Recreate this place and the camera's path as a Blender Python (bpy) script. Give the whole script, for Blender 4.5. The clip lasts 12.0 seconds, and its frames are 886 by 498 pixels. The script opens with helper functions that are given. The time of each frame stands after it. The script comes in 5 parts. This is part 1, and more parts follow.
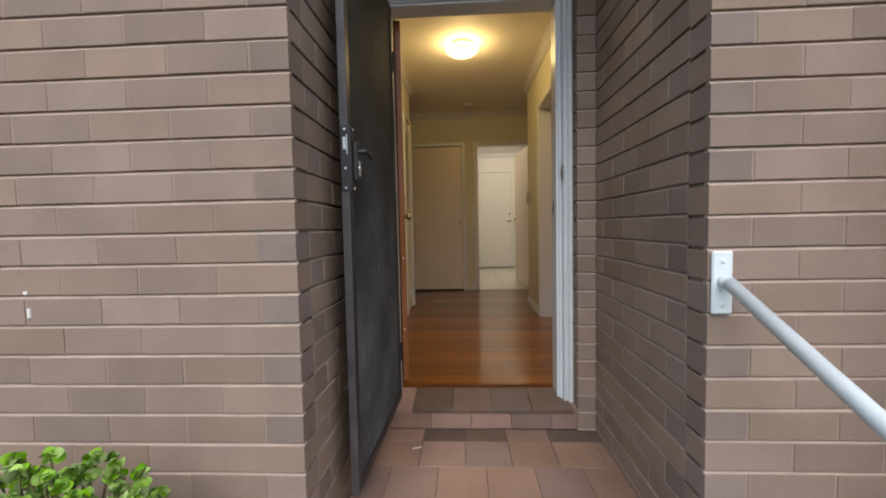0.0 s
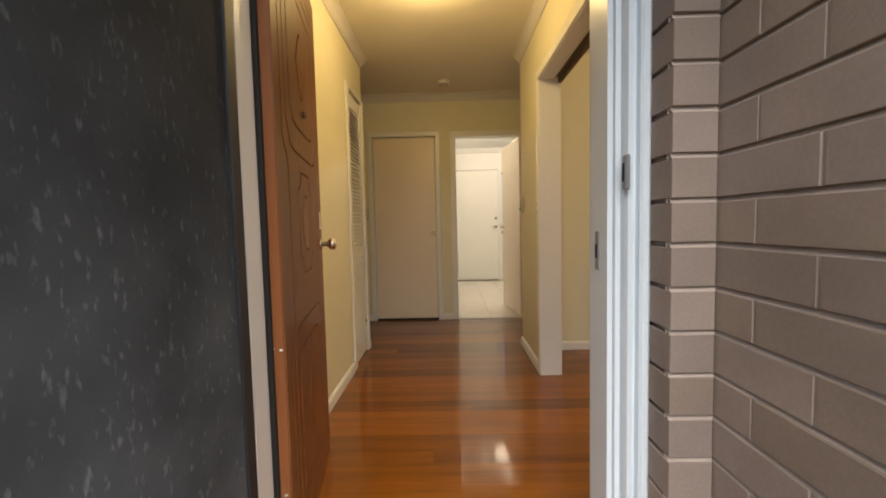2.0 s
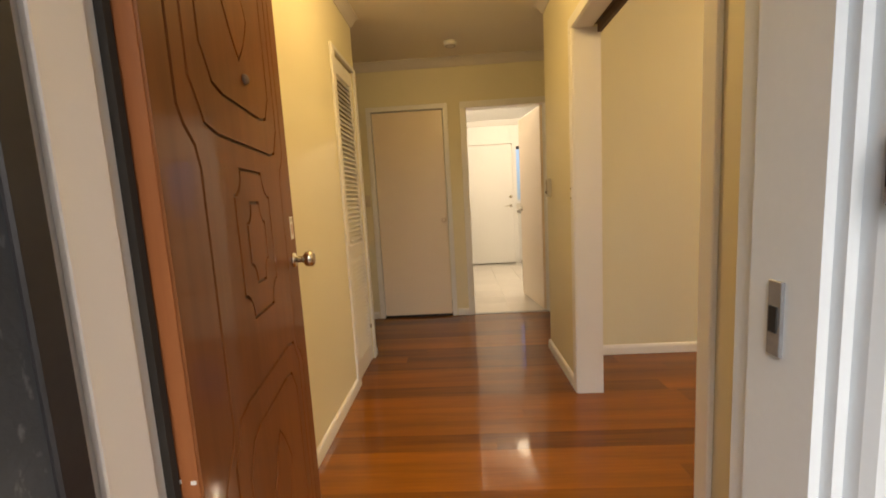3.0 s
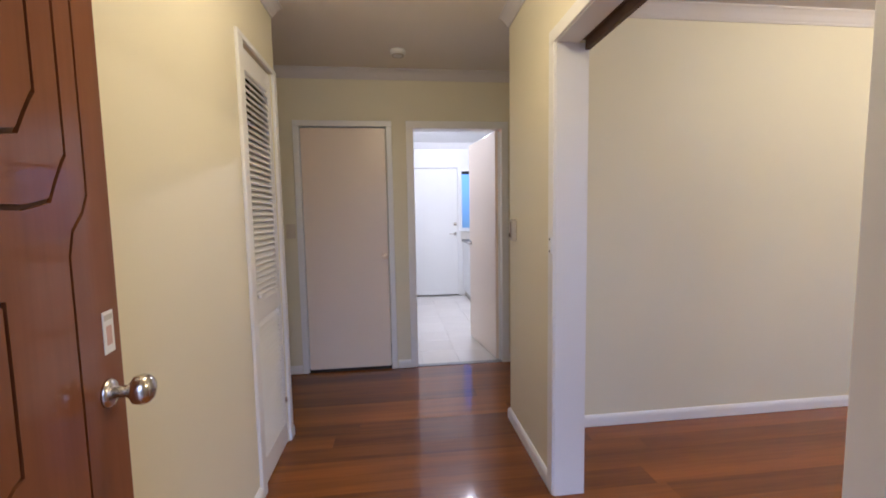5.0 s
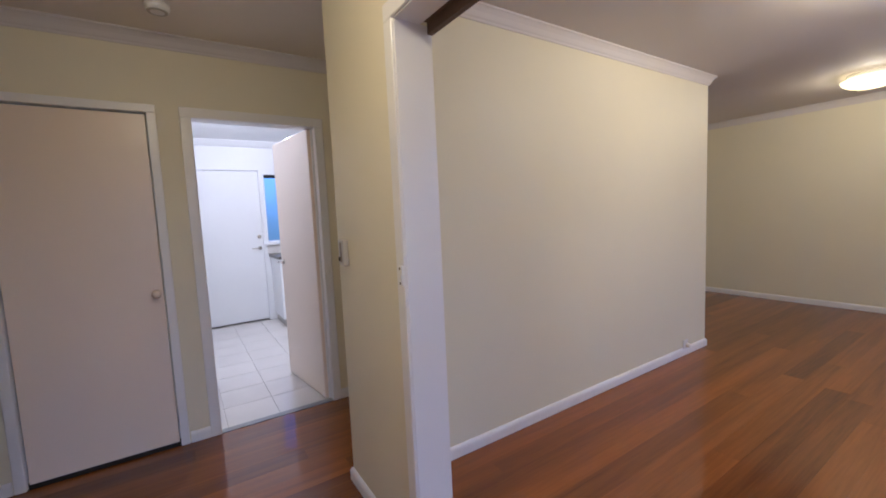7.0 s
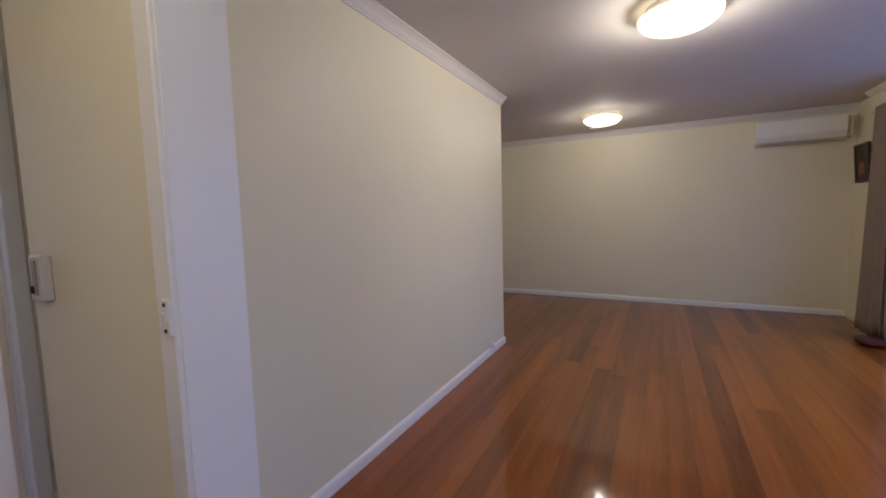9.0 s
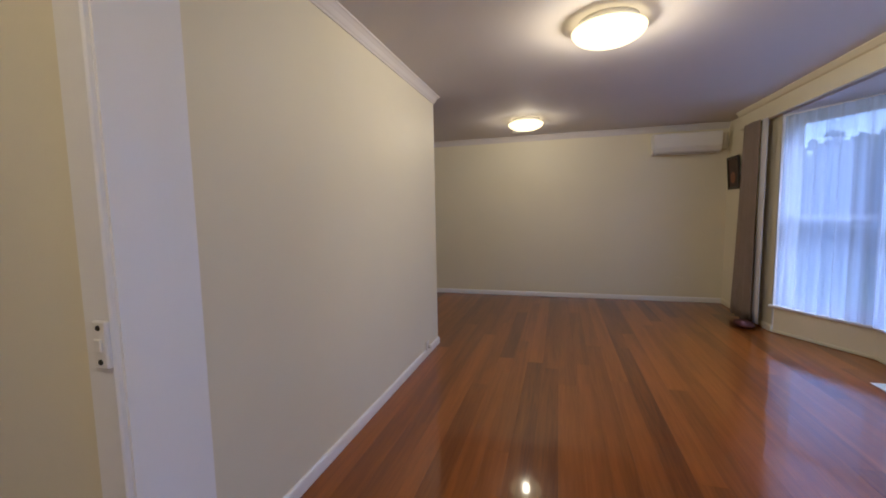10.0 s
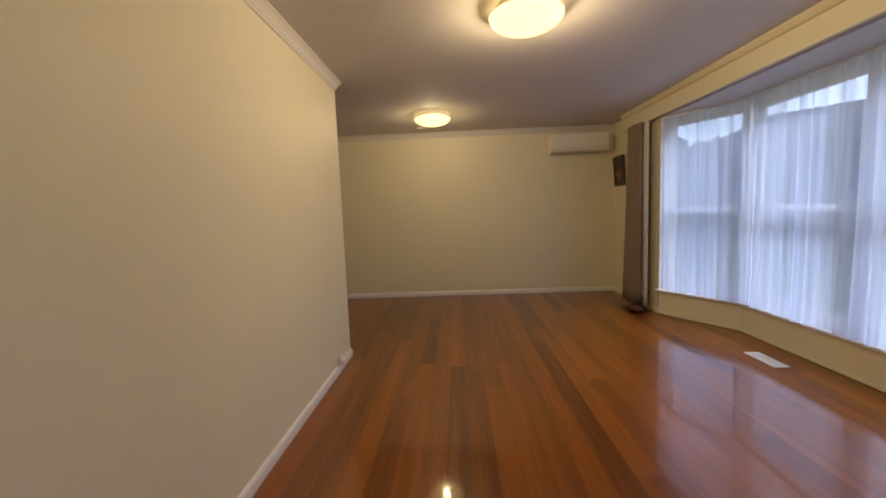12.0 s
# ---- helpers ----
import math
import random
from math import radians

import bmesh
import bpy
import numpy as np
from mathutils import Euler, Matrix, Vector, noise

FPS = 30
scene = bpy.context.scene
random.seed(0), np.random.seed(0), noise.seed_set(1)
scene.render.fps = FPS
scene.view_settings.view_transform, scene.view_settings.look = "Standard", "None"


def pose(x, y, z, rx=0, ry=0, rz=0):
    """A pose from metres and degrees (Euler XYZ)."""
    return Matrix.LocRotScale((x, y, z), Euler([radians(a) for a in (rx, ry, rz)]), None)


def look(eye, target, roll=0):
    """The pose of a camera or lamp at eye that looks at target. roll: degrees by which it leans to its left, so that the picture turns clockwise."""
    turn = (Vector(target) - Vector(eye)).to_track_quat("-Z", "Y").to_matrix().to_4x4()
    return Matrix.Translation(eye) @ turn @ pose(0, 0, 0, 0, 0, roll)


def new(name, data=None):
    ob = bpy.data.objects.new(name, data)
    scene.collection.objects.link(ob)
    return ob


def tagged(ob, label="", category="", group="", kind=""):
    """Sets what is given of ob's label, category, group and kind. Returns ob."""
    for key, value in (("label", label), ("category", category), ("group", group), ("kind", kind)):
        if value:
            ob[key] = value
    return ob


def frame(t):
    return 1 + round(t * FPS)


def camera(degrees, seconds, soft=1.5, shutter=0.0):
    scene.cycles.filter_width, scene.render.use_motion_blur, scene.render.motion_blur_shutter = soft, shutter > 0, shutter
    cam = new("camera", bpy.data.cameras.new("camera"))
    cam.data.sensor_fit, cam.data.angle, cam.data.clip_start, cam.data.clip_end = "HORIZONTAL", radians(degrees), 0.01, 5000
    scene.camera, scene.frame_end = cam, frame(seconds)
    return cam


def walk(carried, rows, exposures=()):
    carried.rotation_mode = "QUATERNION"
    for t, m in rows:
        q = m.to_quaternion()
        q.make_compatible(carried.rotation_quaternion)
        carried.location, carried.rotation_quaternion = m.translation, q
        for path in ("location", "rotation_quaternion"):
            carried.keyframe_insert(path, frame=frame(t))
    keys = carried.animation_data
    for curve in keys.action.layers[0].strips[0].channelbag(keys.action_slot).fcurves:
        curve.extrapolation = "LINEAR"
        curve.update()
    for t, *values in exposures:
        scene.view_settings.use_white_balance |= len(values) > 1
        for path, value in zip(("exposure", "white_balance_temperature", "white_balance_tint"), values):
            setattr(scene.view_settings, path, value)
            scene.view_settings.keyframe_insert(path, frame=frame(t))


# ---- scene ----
cam = camera(95.5, 12.0, soft=1.8)
EXPOSURES = [(0.0, 0.36, 6150, 9), (0.5, 0.45, 6000, 7), (1.0, 0.62, 6600, 8), (1.5, 0.90, 6300, 7), (2.2, 1.20, 6300, 8), (3.2, 1.40, 7000, 12), (4.8, 1.47, 4450, 20), (6.0, 1.40, 4330, 23), (7.7, 1.16, 4220, 23), (9.3, 0.95, 4120, 24), (10.5, 0.91, 4560, 21), (12.0, 0.84, 5250, 18)]
PATH = [
    (0, (0.284, 0.93, 0.904), (0.182, 2.924, 0.795), -1.2),
    (0.5, (0.304, 1.234, 0.895), (0.279, 3.229, 0.757), -0.7),
    (1, (0.322, 1.577, 0.92), (0.338, 3.573, 0.788), -0.2),
    (1.5, (0.357, 1.89, 1.0), (0.353, 3.885, 0.859), -0.7),
    (2, (0.407, 2.147, 1.066), (0.377, 4.143, 0.943), -1.3),
    (2.5, (0.41, 2.403, 1.061), (0.346, 4.399, 0.949), -1.2),
    (3, (0.389, 2.646, 1.161), (0.3, 4.629, 0.92), -3.2),
    (3.2, (0.403, 2.713, 1.203), (0.295, 4.696, 0.97), -2.9),
    (4.8, (0.347, 3.141, 1.291), (0.506, 5.128, 1.129), -0.7),
    (5, (0.342, 3.214, 1.297), (0.57, 5.193, 1.131), -1.0),
    (5.5, (0.369, 3.361, 1.36), (0.769, 5.309, 1.143), -1.6),
    (6, (0.377, 3.482, 1.383), (1.008, 5.368, 1.166), -1.6),
    (6.5, (0.356, 3.613, 1.385), (1.248, 5.393, 1.191), -2.0),
    (7, (0.383, 3.669, 1.372), (1.469, 5.339, 1.191), -2.6),
    (7.5, (0.465, 3.762, 1.377), (1.748, 5.288, 1.21), -2.8),
    (7.7, (0.502, 3.807, 1.384), (1.856, 5.268, 1.214), -2.9),
    (9.5, (0.591, 4.174, 1.336), (2.444, 4.905, 1.161), -1.1),
    (10, (0.595, 4.263, 1.345), (2.507, 4.817, 1.162), -1.1),
    (10.5, (0.633, 4.303, 1.322), (2.58, 4.724, 1.146), -1.3),
    (11, (0.714, 4.342, 1.32), (2.675, 4.689, 1.142), -1.8),
    (11.5, (0.792, 4.381, 1.326), (2.769, 4.614, 1.134), -2.1),
    (12, (0.851, 4.432, 1.315), (2.84, 4.502, 1.125), -2.2),
]
walk(cam, [(t, look(eye, target, roll)) for t, eye, target, roll in PATH], EXPOSURES)

# ---- world and light ----
world = bpy.data.worlds.new("overcast_sky")
scene.world = world
world.use_nodes = True
wn = world.node_tree
sky = wn.nodes.new("ShaderNodeTexSky")
sky.sky_type, sky.sun_disc = "NISHITA", False
sky.sun_elevation, sky.sun_rotation = radians(48), radians(160)
sky.air_density, sky.dust_density, sky.ozone_density = 1.0, 3.2, 1.0
wn.links.new(sky.outputs[0], wn.nodes["Background"].inputs[0])
wn.nodes["Background"].inputs[1].default_value = 0.15
sun_data = bpy.data.lights.new("sun", "SUN")
sun_data.energy, sun_data.angle, sun_data.color = 0.95, radians(25), (1.0, 0.93, 0.82)
sun = new("sun", sun_data)
sun.matrix_world = look((-4, -10, 12), (0, 0, 0))

LAMP_COLOUR = (1.0, 0.69, 0.27, 1.0)
HALL_LAMP, LIVING_LAMP, KITCHEN_LAMP = 6.2, 16.0, 22.0   # watts of the bulbs


# ---- materials ----
def material(name, colour, rough=0.6, metal=0.0, vary=0.12, scale=6.0, fine=90.0, bump=0.12, depth=0.002, per_object=0.0, coat=0.0, island=0.0, stretch=(1, 1, 1)):
    """A surface with large blotches, fine grain, relief and, for pieces, a tone of their own."""
    m = bpy.data.materials.new(name)
    m.use_nodes = True
    n, l = m.node_tree.nodes, m.node_tree.links
    b = n["Principled BSDF"]
    b.inputs["Metallic"].default_value = metal
    b.inputs["Coat Weight"].default_value = coat
    b.inputs["Coat Roughness"].default_value = 0.12
    mp = n.new("ShaderNodeMapping")
    mp.inputs["Scale"].default_value = stretch
    l.new(n.new("ShaderNodeNewGeometry").outputs["Position"], mp.inputs["Vector"])
    big, small = n.new("ShaderNodeTexNoise"), n.new("ShaderNodeTexNoise")
    big.inputs["Scale"].default_value, small.inputs["Scale"].default_value = scale, fine
    big.inputs["Detail"].default_value, small.inputs["Detail"].default_value = 5, 4
    for t in (big, small):
        l.new(mp.outputs[0], t.inputs["Vector"])
    add = n.new("ShaderNodeMath")
    add.operation = "MULTIPLY_ADD"
    l.new(small.outputs[0], add.inputs[0])
    add.inputs[1].default_value = 0.5
    l.new(big.outputs[0], add.inputs[2])
    ramp = n.new("ShaderNodeMapRange")
    ramp.inputs[1].default_value, ramp.inputs[2].default_value = 0.45, 1.05
    ramp.inputs[3].default_value, ramp.inputs[4].default_value = 1 - vary, 1 + vary
    l.new(add.outputs[0], ramp.inputs[0])
    value = ramp.outputs[0]
    if per_object or island:
        if per_object:
            info, amount = n.new("ShaderNodeObjectInfo").outputs["Random"], per_object
        else:
            info, amount = n.new("ShaderNodeNewGeometry").outputs["Random Per Island"], island
        r2 = n.new("ShaderNodeMapRange")
        r2.inputs[3].default_value, r2.inputs[4].default_value = 1 - amount, 1 + amount
        l.new(info, r2.inputs[0])
        mul = n.new("ShaderNodeMath")
        mul.operation = "MULTIPLY"
        l.new(value, mul.inputs[0])
        l.new(r2.outputs[0], mul.inputs[1])
        value = mul.outputs[0]
        tint = n.new("ShaderNodeMath")
        tint.operation = "FRACT"
        k = n.new("ShaderNodeMath")
        k.operation = "MULTIPLY"
        k.inputs[1].default_value = 7.31
        l.new(info, k.inputs[0])
        l.new(k.outputs[0], tint.inputs[0])
        tint = tint.outputs[0]
    hsv = n.new("ShaderNodeHueSaturation")
    hsv.inputs["Color"].default_value = (*colour, 1)
    l.new(value, hsv.inputs["Value"])
    if per_object or island:
        hr, sr = n.new("ShaderNodeMapRange"), n.new("ShaderNodeMapRange")
        hr.inputs[3].default_value, hr.inputs[4].default_value = 0.5 - 0.04 * amount, 0.5 + 0.04 * amount
        sr.inputs[3].default_value, sr.inputs[4].default_value = 1 - amount, 1 + amount * 0.5
        l.new(tint, hr.inputs[0])
        l.new(tint, sr.inputs[0])
        l.new(hr.outputs[0], hsv.inputs["Hue"])
        l.new(sr.outputs[0], hsv.inputs["Saturation"])
    l.new(hsv.outputs[0], b.inputs["Base Color"])
    rr = n.new("ShaderNodeMapRange")
    rr.inputs[3].default_value, rr.inputs[4].default_value = max(0.02, rough * 0.85), min(1, rough * 1.15)
    l.new(big.outputs[0], rr.inputs[0])
    l.new(rr.outputs[0], b.inputs["Roughness"])
    if bump:
        bp = n.new("ShaderNodeBump")
        bp.inputs["Strength"].default_value, bp.inputs["Distance"].default_value = bump, depth
        l.new(add.outputs[0], bp.inputs["Height"])
        l.new(bp.outputs[0], b.inputs["Normal"])
    return m


def wood_boards(name, dark, light, coat, rough, per_object, long_axis=0):
    """Varnished timber: streaks along the grain, each board with a tone and a streak of its own."""
    m = bpy.data.materials.new(name)
    m.use_nodes = True
    n, l = m.node_tree.nodes, m.node_tree.links
    b = n["Principled BSDF"]
    geo = n.new("ShaderNodeNewGeometry")
    info = n.new("ShaderNodeObjectInfo")
    off = n.new("ShaderNodeVectorMath")
    off.operation = "MULTIPLY_ADD"
    l.new(info.outputs["Random"], off.inputs[0])
    off.inputs[1].default_value = (37, 91, 53)
    l.new(geo.outputs["Position"], off.inputs[2])
    mp = n.new("ShaderNodeMapping")
    sc = [9.0, 9.0, 9.0]
    sc[long_axis] = 0.45
    mp.inputs["Scale"].default_value = sc
    l.new(off.outputs[0], mp.inputs["Vector"])
    g1, g2 = n.new("ShaderNodeTexNoise"), n.new("ShaderNodeTexNoise")
    g1.inputs["Scale"].default_value, g1.inputs["Detail"].default_value = 1.4, 4
    g2.inputs["Scale"].default_value, g2.inputs["Detail"].default_value = 9.0, 5
    g1.inputs["Distortion"].default_value = 0.6
    for g in (g1, g2):
        l.new(mp.outputs[0], g.inputs["Vector"])
    mix = n.new("ShaderNodeMath")
    mix.operation = "MULTIPLY_ADD"
    l.new(g2.outputs[0], mix.inputs[0])
    mix.inputs[1].default_value = 0.30
    half = n.new("ShaderNodeMath")
    half.operation = "MULTIPLY"
    half.inputs[1].default_value = 0.55
    l.new(g1.outputs[0], half.inputs[0])
    l.new(half.outputs[0], mix.inputs[2])
    tone = n.new("ShaderNodeMath")
    tone.operation = "MULTIPLY_ADD"
    l.new(info.outputs["Random"], tone.inputs[0])
    tone.inputs[1].default_value = per_object
    l.new(mix.outputs[0], tone.inputs[2])
    ramp = n.new("ShaderNodeValToRGB")
    ramp.color_ramp.elements[0].position, ramp.color_ramp.elements[1].position = 0.28, 0.60 + per_object * 0.8
    ramp.color_ramp.elements[0].color, ramp.color_ramp.elements[1].color = (*dark, 1), (*light, 1)
    l.new(tone.outputs[0], ramp.inputs[0])
    l.new(ramp.outputs[0], b.inputs["Base Color"])
    b.inputs["Roughness"].default_value = rough
    b.inputs["Coat Weight"].default_value = coat
    b.inputs["Coat Roughness"].default_value = 0.06
    b.inputs["Specular IOR Level"].default_value = 0.12
    wave = n.new("ShaderNodeTexNoise")
    wave.inputs["Scale"].default_value = 5.0
    l.new(geo.outputs["Position"], wave.inputs["Vector"])
    bp = n.new("ShaderNodeBump")
    bp.inputs["Strength"].default_value, bp.inputs["Distance"].default_value = 0.25, 0.002
    l.new(wave.outputs[0], bp.inputs["Height"])
    l.new(bp.outputs[0], b.inputs["Coat Normal"])
    bp2 = n.new("ShaderNodeBump")
    bp2.inputs["Strength"].default_value, bp2.inputs["Distance"].default_value = 0.1, 0.0006
    l.new(mix.outputs[0], bp2.inputs["Height"])
    l.new(bp2.outputs[0], b.inputs["Normal"])
    return m


def glowing(name, colour, strength):
    m = bpy.data.materials.new(name)
    m.use_nodes = True
    b = m.node_tree.nodes["Principled BSDF"]
    b.inputs["Base Color"].default_value = (0.85, 0.83, 0.78, 1)
    b.inputs["Roughness"].default_value = 0.25
    b.inputs["Emission Color"].default_value = colour
    b.inputs["Emission Strength"].default_value = strength
    return m


def sheer_fabric(name):
    """Thin woven voile: part of the light passes straight, part is scattered through."""
    m = bpy.data.materials.new(name)
    m.use_nodes = True
    n, l = m.node_tree.nodes, m.node_tree.links
    n.remove(n["Principled BSDF"])
    tr, df, tl = n.new("ShaderNodeBsdfTransparent"), n.new("ShaderNodeBsdfDiffuse"), n.new("ShaderNodeBsdfTranslucent")
    # white cloth tinted blue: the daylight's cast is put into its colour
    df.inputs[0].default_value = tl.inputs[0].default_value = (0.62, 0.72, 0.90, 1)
    a, b = n.new("ShaderNodeMixShader"), n.new("ShaderNodeMixShader")
    a.inputs[0].default_value = 0.52
    l.new(df.outputs[0], a.inputs[1])
    l.new(tl.outputs[0], a.inputs[2])
    tex = n.new("ShaderNodeTexNoise")
    tex.inputs["Scale"].default_value, tex.inputs["Detail"].default_value = 1.0, 4.0
    mp = n.new("ShaderNodeMapping")
    mp.inputs["Scale"].default_value = (11.0, 11.0, 0.35)
    l.new(n.new("ShaderNodeNewGeometry").outputs["Position"], mp.inputs["Vector"])
    l.new(mp.outputs[0], tex.inputs["Vector"])
    mr = n.new("ShaderNodeMapRange")
    mr.inputs[1].default_value, mr.inputs[2].default_value = 0.32, 0.68
    mr.inputs[3].default_value, mr.inputs[4].default_value = 0.56, 0.86
    l.new(tex.outputs[0], mr.inputs[0])
    l.new(mr.outputs[0], b.inputs[0])
    l.new(tr.outputs[0], b.inputs[1])
    l.new(a.outputs[0], b.inputs[2])
    l.new(b.outputs[0], n["Material Output"].inputs[0])
    return m


def clear_glass(name, rough=0.0, tint=(0.95, 0.97, 0.97)):
    m = bpy.data.materials.new(name)
    m.use_nodes = True
    b = m.node_tree.nodes["Principled BSDF"]
    b.inputs["Base Color"].default_value = (*tint, 1)
    b.inputs["Transmission Weight"].default_value = 1.0
    b.inputs["Roughness"].default_value = rough
    b.inputs["IOR"].default_value = 1.1
    return m


BRICK = material("brick_brown", (0.290, 0.216, 0.170), 0.85, vary=0.17, scale=5, fine=140, bump=0.45, depth=0.003, per_object=0.13)
BRICK_PURPLE = material("brick_purple_grey", (0.258, 0.198, 0.168), 0.85, vary=0.17, scale=5, fine=140, bump=0.45, depth=0.003, per_object=0.15)
BRICK_REST = material("brick_brown_rest", (0.290, 0.216, 0.170), 0.85, vary=0.17, scale=5, fine=140, bump=0.45, depth=0.003, island=0.13)
MORTAR = material("mortar_tan", (0.47, 0.375, 0.31), 0.95, vary=0.15, scale=14, fine=200, bump=0.5)
MORTAR_BROWN = material("mortar_brown", (0.325, 0.250, 0.205), 0.95, vary=0.15, scale=14, fine=200, bump=0.4)
CREAM = material("cream_wall_paint", (0.75, 0.70, 0.52), 0.55, vary=0.025, scale=1.6, fine=260, bump=0.10, depth=0.0008)
CEILING = material("ceiling_paint", (0.65, 0.615, 0.60), 0.8, vary=0.03, scale=1.2, fine=240, bump=0.1, depth=0.001)
# ceiling paint again, brighter and warmer: the hall lamp's light put into colour
CEILING_LIT = material("cream_ceiling_paint", (0.85, 0.79, 0.67), 0.7, vary=0.03, scale=1.2, fine=240, bump=0.1, depth=0.001)
WHITE = material("white_gloss_paint", (0.80, 0.79, 0.77), 0.3, vary=0.012, scale=3, fine=160, bump=0.03, depth=0.0004)
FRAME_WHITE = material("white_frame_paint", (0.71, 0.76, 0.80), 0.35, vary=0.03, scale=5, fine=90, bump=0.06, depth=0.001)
DOOR_CREAM = material("cream_door_paint", (0.82, 0.70, 0.56), 0.3, vary=0.015, scale=2, fine=150, bump=0.04, depth=0.0008)
KITCHEN_WHITE = material("kitchen_white_paint", (0.84, 0.84, 0.83), 0.45, vary=0.02, scale=2, fine=150, bump=0.06)
FLOOR_WOOD = wood_boards("varnished_floor_boards", (0.074, 0.0180, 0.0008), (0.290, 0.091, 0.0026), 0.80, 0.38, 0.31)
DOOR_WOOD = wood_boards("stained_door_timber", (0.155, 0.056, 0.018), (0.215, 0.081, 0.027), 0.35, 0.4, 0.02, long_axis=2)
DOOR_EDGE = wood_boards("raw_door_edge", (0.24, 0.085, 0.030), (0.33, 0.130, 0.050), 0.2, 0.45, 0.05, long_axis=2)
# darker than the door timber: the grooves' shade is put into this colour
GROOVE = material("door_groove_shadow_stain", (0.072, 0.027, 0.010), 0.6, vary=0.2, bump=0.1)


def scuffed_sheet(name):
    """Black coated sheet: dust patches and many short pale scuffs, dented all over; reflected sky painted low down."""
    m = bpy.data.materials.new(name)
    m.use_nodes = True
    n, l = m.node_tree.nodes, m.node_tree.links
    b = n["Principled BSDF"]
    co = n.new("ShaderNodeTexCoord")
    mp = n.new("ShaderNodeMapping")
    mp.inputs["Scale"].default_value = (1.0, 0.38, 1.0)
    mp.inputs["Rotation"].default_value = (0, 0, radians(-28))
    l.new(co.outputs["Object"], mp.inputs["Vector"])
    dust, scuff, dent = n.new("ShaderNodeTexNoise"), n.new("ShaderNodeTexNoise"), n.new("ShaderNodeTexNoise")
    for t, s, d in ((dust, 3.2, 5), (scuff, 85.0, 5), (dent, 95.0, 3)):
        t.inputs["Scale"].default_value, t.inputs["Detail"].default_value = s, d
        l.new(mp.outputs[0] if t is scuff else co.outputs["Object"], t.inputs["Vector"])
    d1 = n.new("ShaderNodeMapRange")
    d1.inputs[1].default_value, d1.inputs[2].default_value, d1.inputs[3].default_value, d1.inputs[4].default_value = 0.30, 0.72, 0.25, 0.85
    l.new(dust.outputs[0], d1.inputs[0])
    # paler towards the foot: the sky's reflection put into colour with the dust
    sep, low, dust_and_sheen = n.new("ShaderNodeSeparateXYZ"), n.new("ShaderNodeMapRange"), n.new("ShaderNodeMath")
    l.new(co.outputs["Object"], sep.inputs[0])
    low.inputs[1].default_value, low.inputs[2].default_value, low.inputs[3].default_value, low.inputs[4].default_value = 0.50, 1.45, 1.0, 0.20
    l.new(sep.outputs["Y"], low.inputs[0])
    dust_and_sheen.operation = "MULTIPLY"
    l.new(d1.outputs[0], dust_and_sheen.inputs[0])
    l.new(low.outputs[0], dust_and_sheen.inputs[1])
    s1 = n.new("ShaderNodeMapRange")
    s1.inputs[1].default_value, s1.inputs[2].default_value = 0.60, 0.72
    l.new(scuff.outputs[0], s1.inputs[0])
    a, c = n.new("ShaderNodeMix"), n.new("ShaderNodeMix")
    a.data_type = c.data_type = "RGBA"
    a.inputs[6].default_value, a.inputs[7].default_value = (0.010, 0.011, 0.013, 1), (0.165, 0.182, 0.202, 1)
    l.new(dust_and_sheen.outputs[0], a.inputs[0])
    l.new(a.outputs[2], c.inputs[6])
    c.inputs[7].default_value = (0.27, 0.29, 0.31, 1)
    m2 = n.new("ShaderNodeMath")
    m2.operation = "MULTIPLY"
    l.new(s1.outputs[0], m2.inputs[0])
    l.new(dust_and_sheen.outputs[0], m2.inputs[1])
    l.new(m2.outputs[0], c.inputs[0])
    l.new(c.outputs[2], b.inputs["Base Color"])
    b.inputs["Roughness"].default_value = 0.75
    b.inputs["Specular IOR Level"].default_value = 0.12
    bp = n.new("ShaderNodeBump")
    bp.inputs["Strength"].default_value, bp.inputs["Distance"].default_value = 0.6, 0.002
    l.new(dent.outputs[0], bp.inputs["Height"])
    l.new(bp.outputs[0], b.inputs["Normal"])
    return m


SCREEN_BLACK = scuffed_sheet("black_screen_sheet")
SCREEN_FRAME = material("black_screen_frame", (0.021, 0.021, 0.024), 0.46, vary=0.2, scale=12, bump=0.25)
DARK_EDGE = material("worn_dark_edge", (0.075, 0.073, 0.08), 0.45, metal=0.3, vary=0.35, scale=9, bump=0.2)
GREY_EDGE = material("weathered_grey_aluminium", (0.30, 0.30, 0.31), 0.45, metal=0.5, vary=0.25, scale=9, bump=0.2)
CHROME = material("brushed_nickel", (0.62, 0.58, 0.52), 0.22, metal=1.0, vary=0.08, scale=20, bump=0.05)
STEEL = material("worn_bright_steel", (0.75, 0.76, 0.77), 0.3, metal=1.0, vary=0.2, scale=40, bump=0.15)
# white enamel made bluer: the reflected sky is painted into its colour
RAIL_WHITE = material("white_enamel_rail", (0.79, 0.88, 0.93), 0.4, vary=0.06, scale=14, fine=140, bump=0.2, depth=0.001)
TILE_RED = material("terracotta_tile", (0.275, 0.178, 0.142), 0.6, vary=0.24, scale=4, fine=110, bump=0.25, per_object=0.20)
TILE_DARK = material("dark_quarry_tile", (0.125, 0.086, 0.068), 0.5, vary=0.25, scale=8, fine=110, bump=0.25, per_object=0.22)
GROUT = material("grey_grout", (0.24, 0.18, 0.15), 0.95, vary=0.2, scale=20, bump=0.3)
CONCRETE = material("grey_concrete", (0.33, 0.31, 0.29), 0.9, vary=0.2, scale=4, fine=110, bump=0.4)
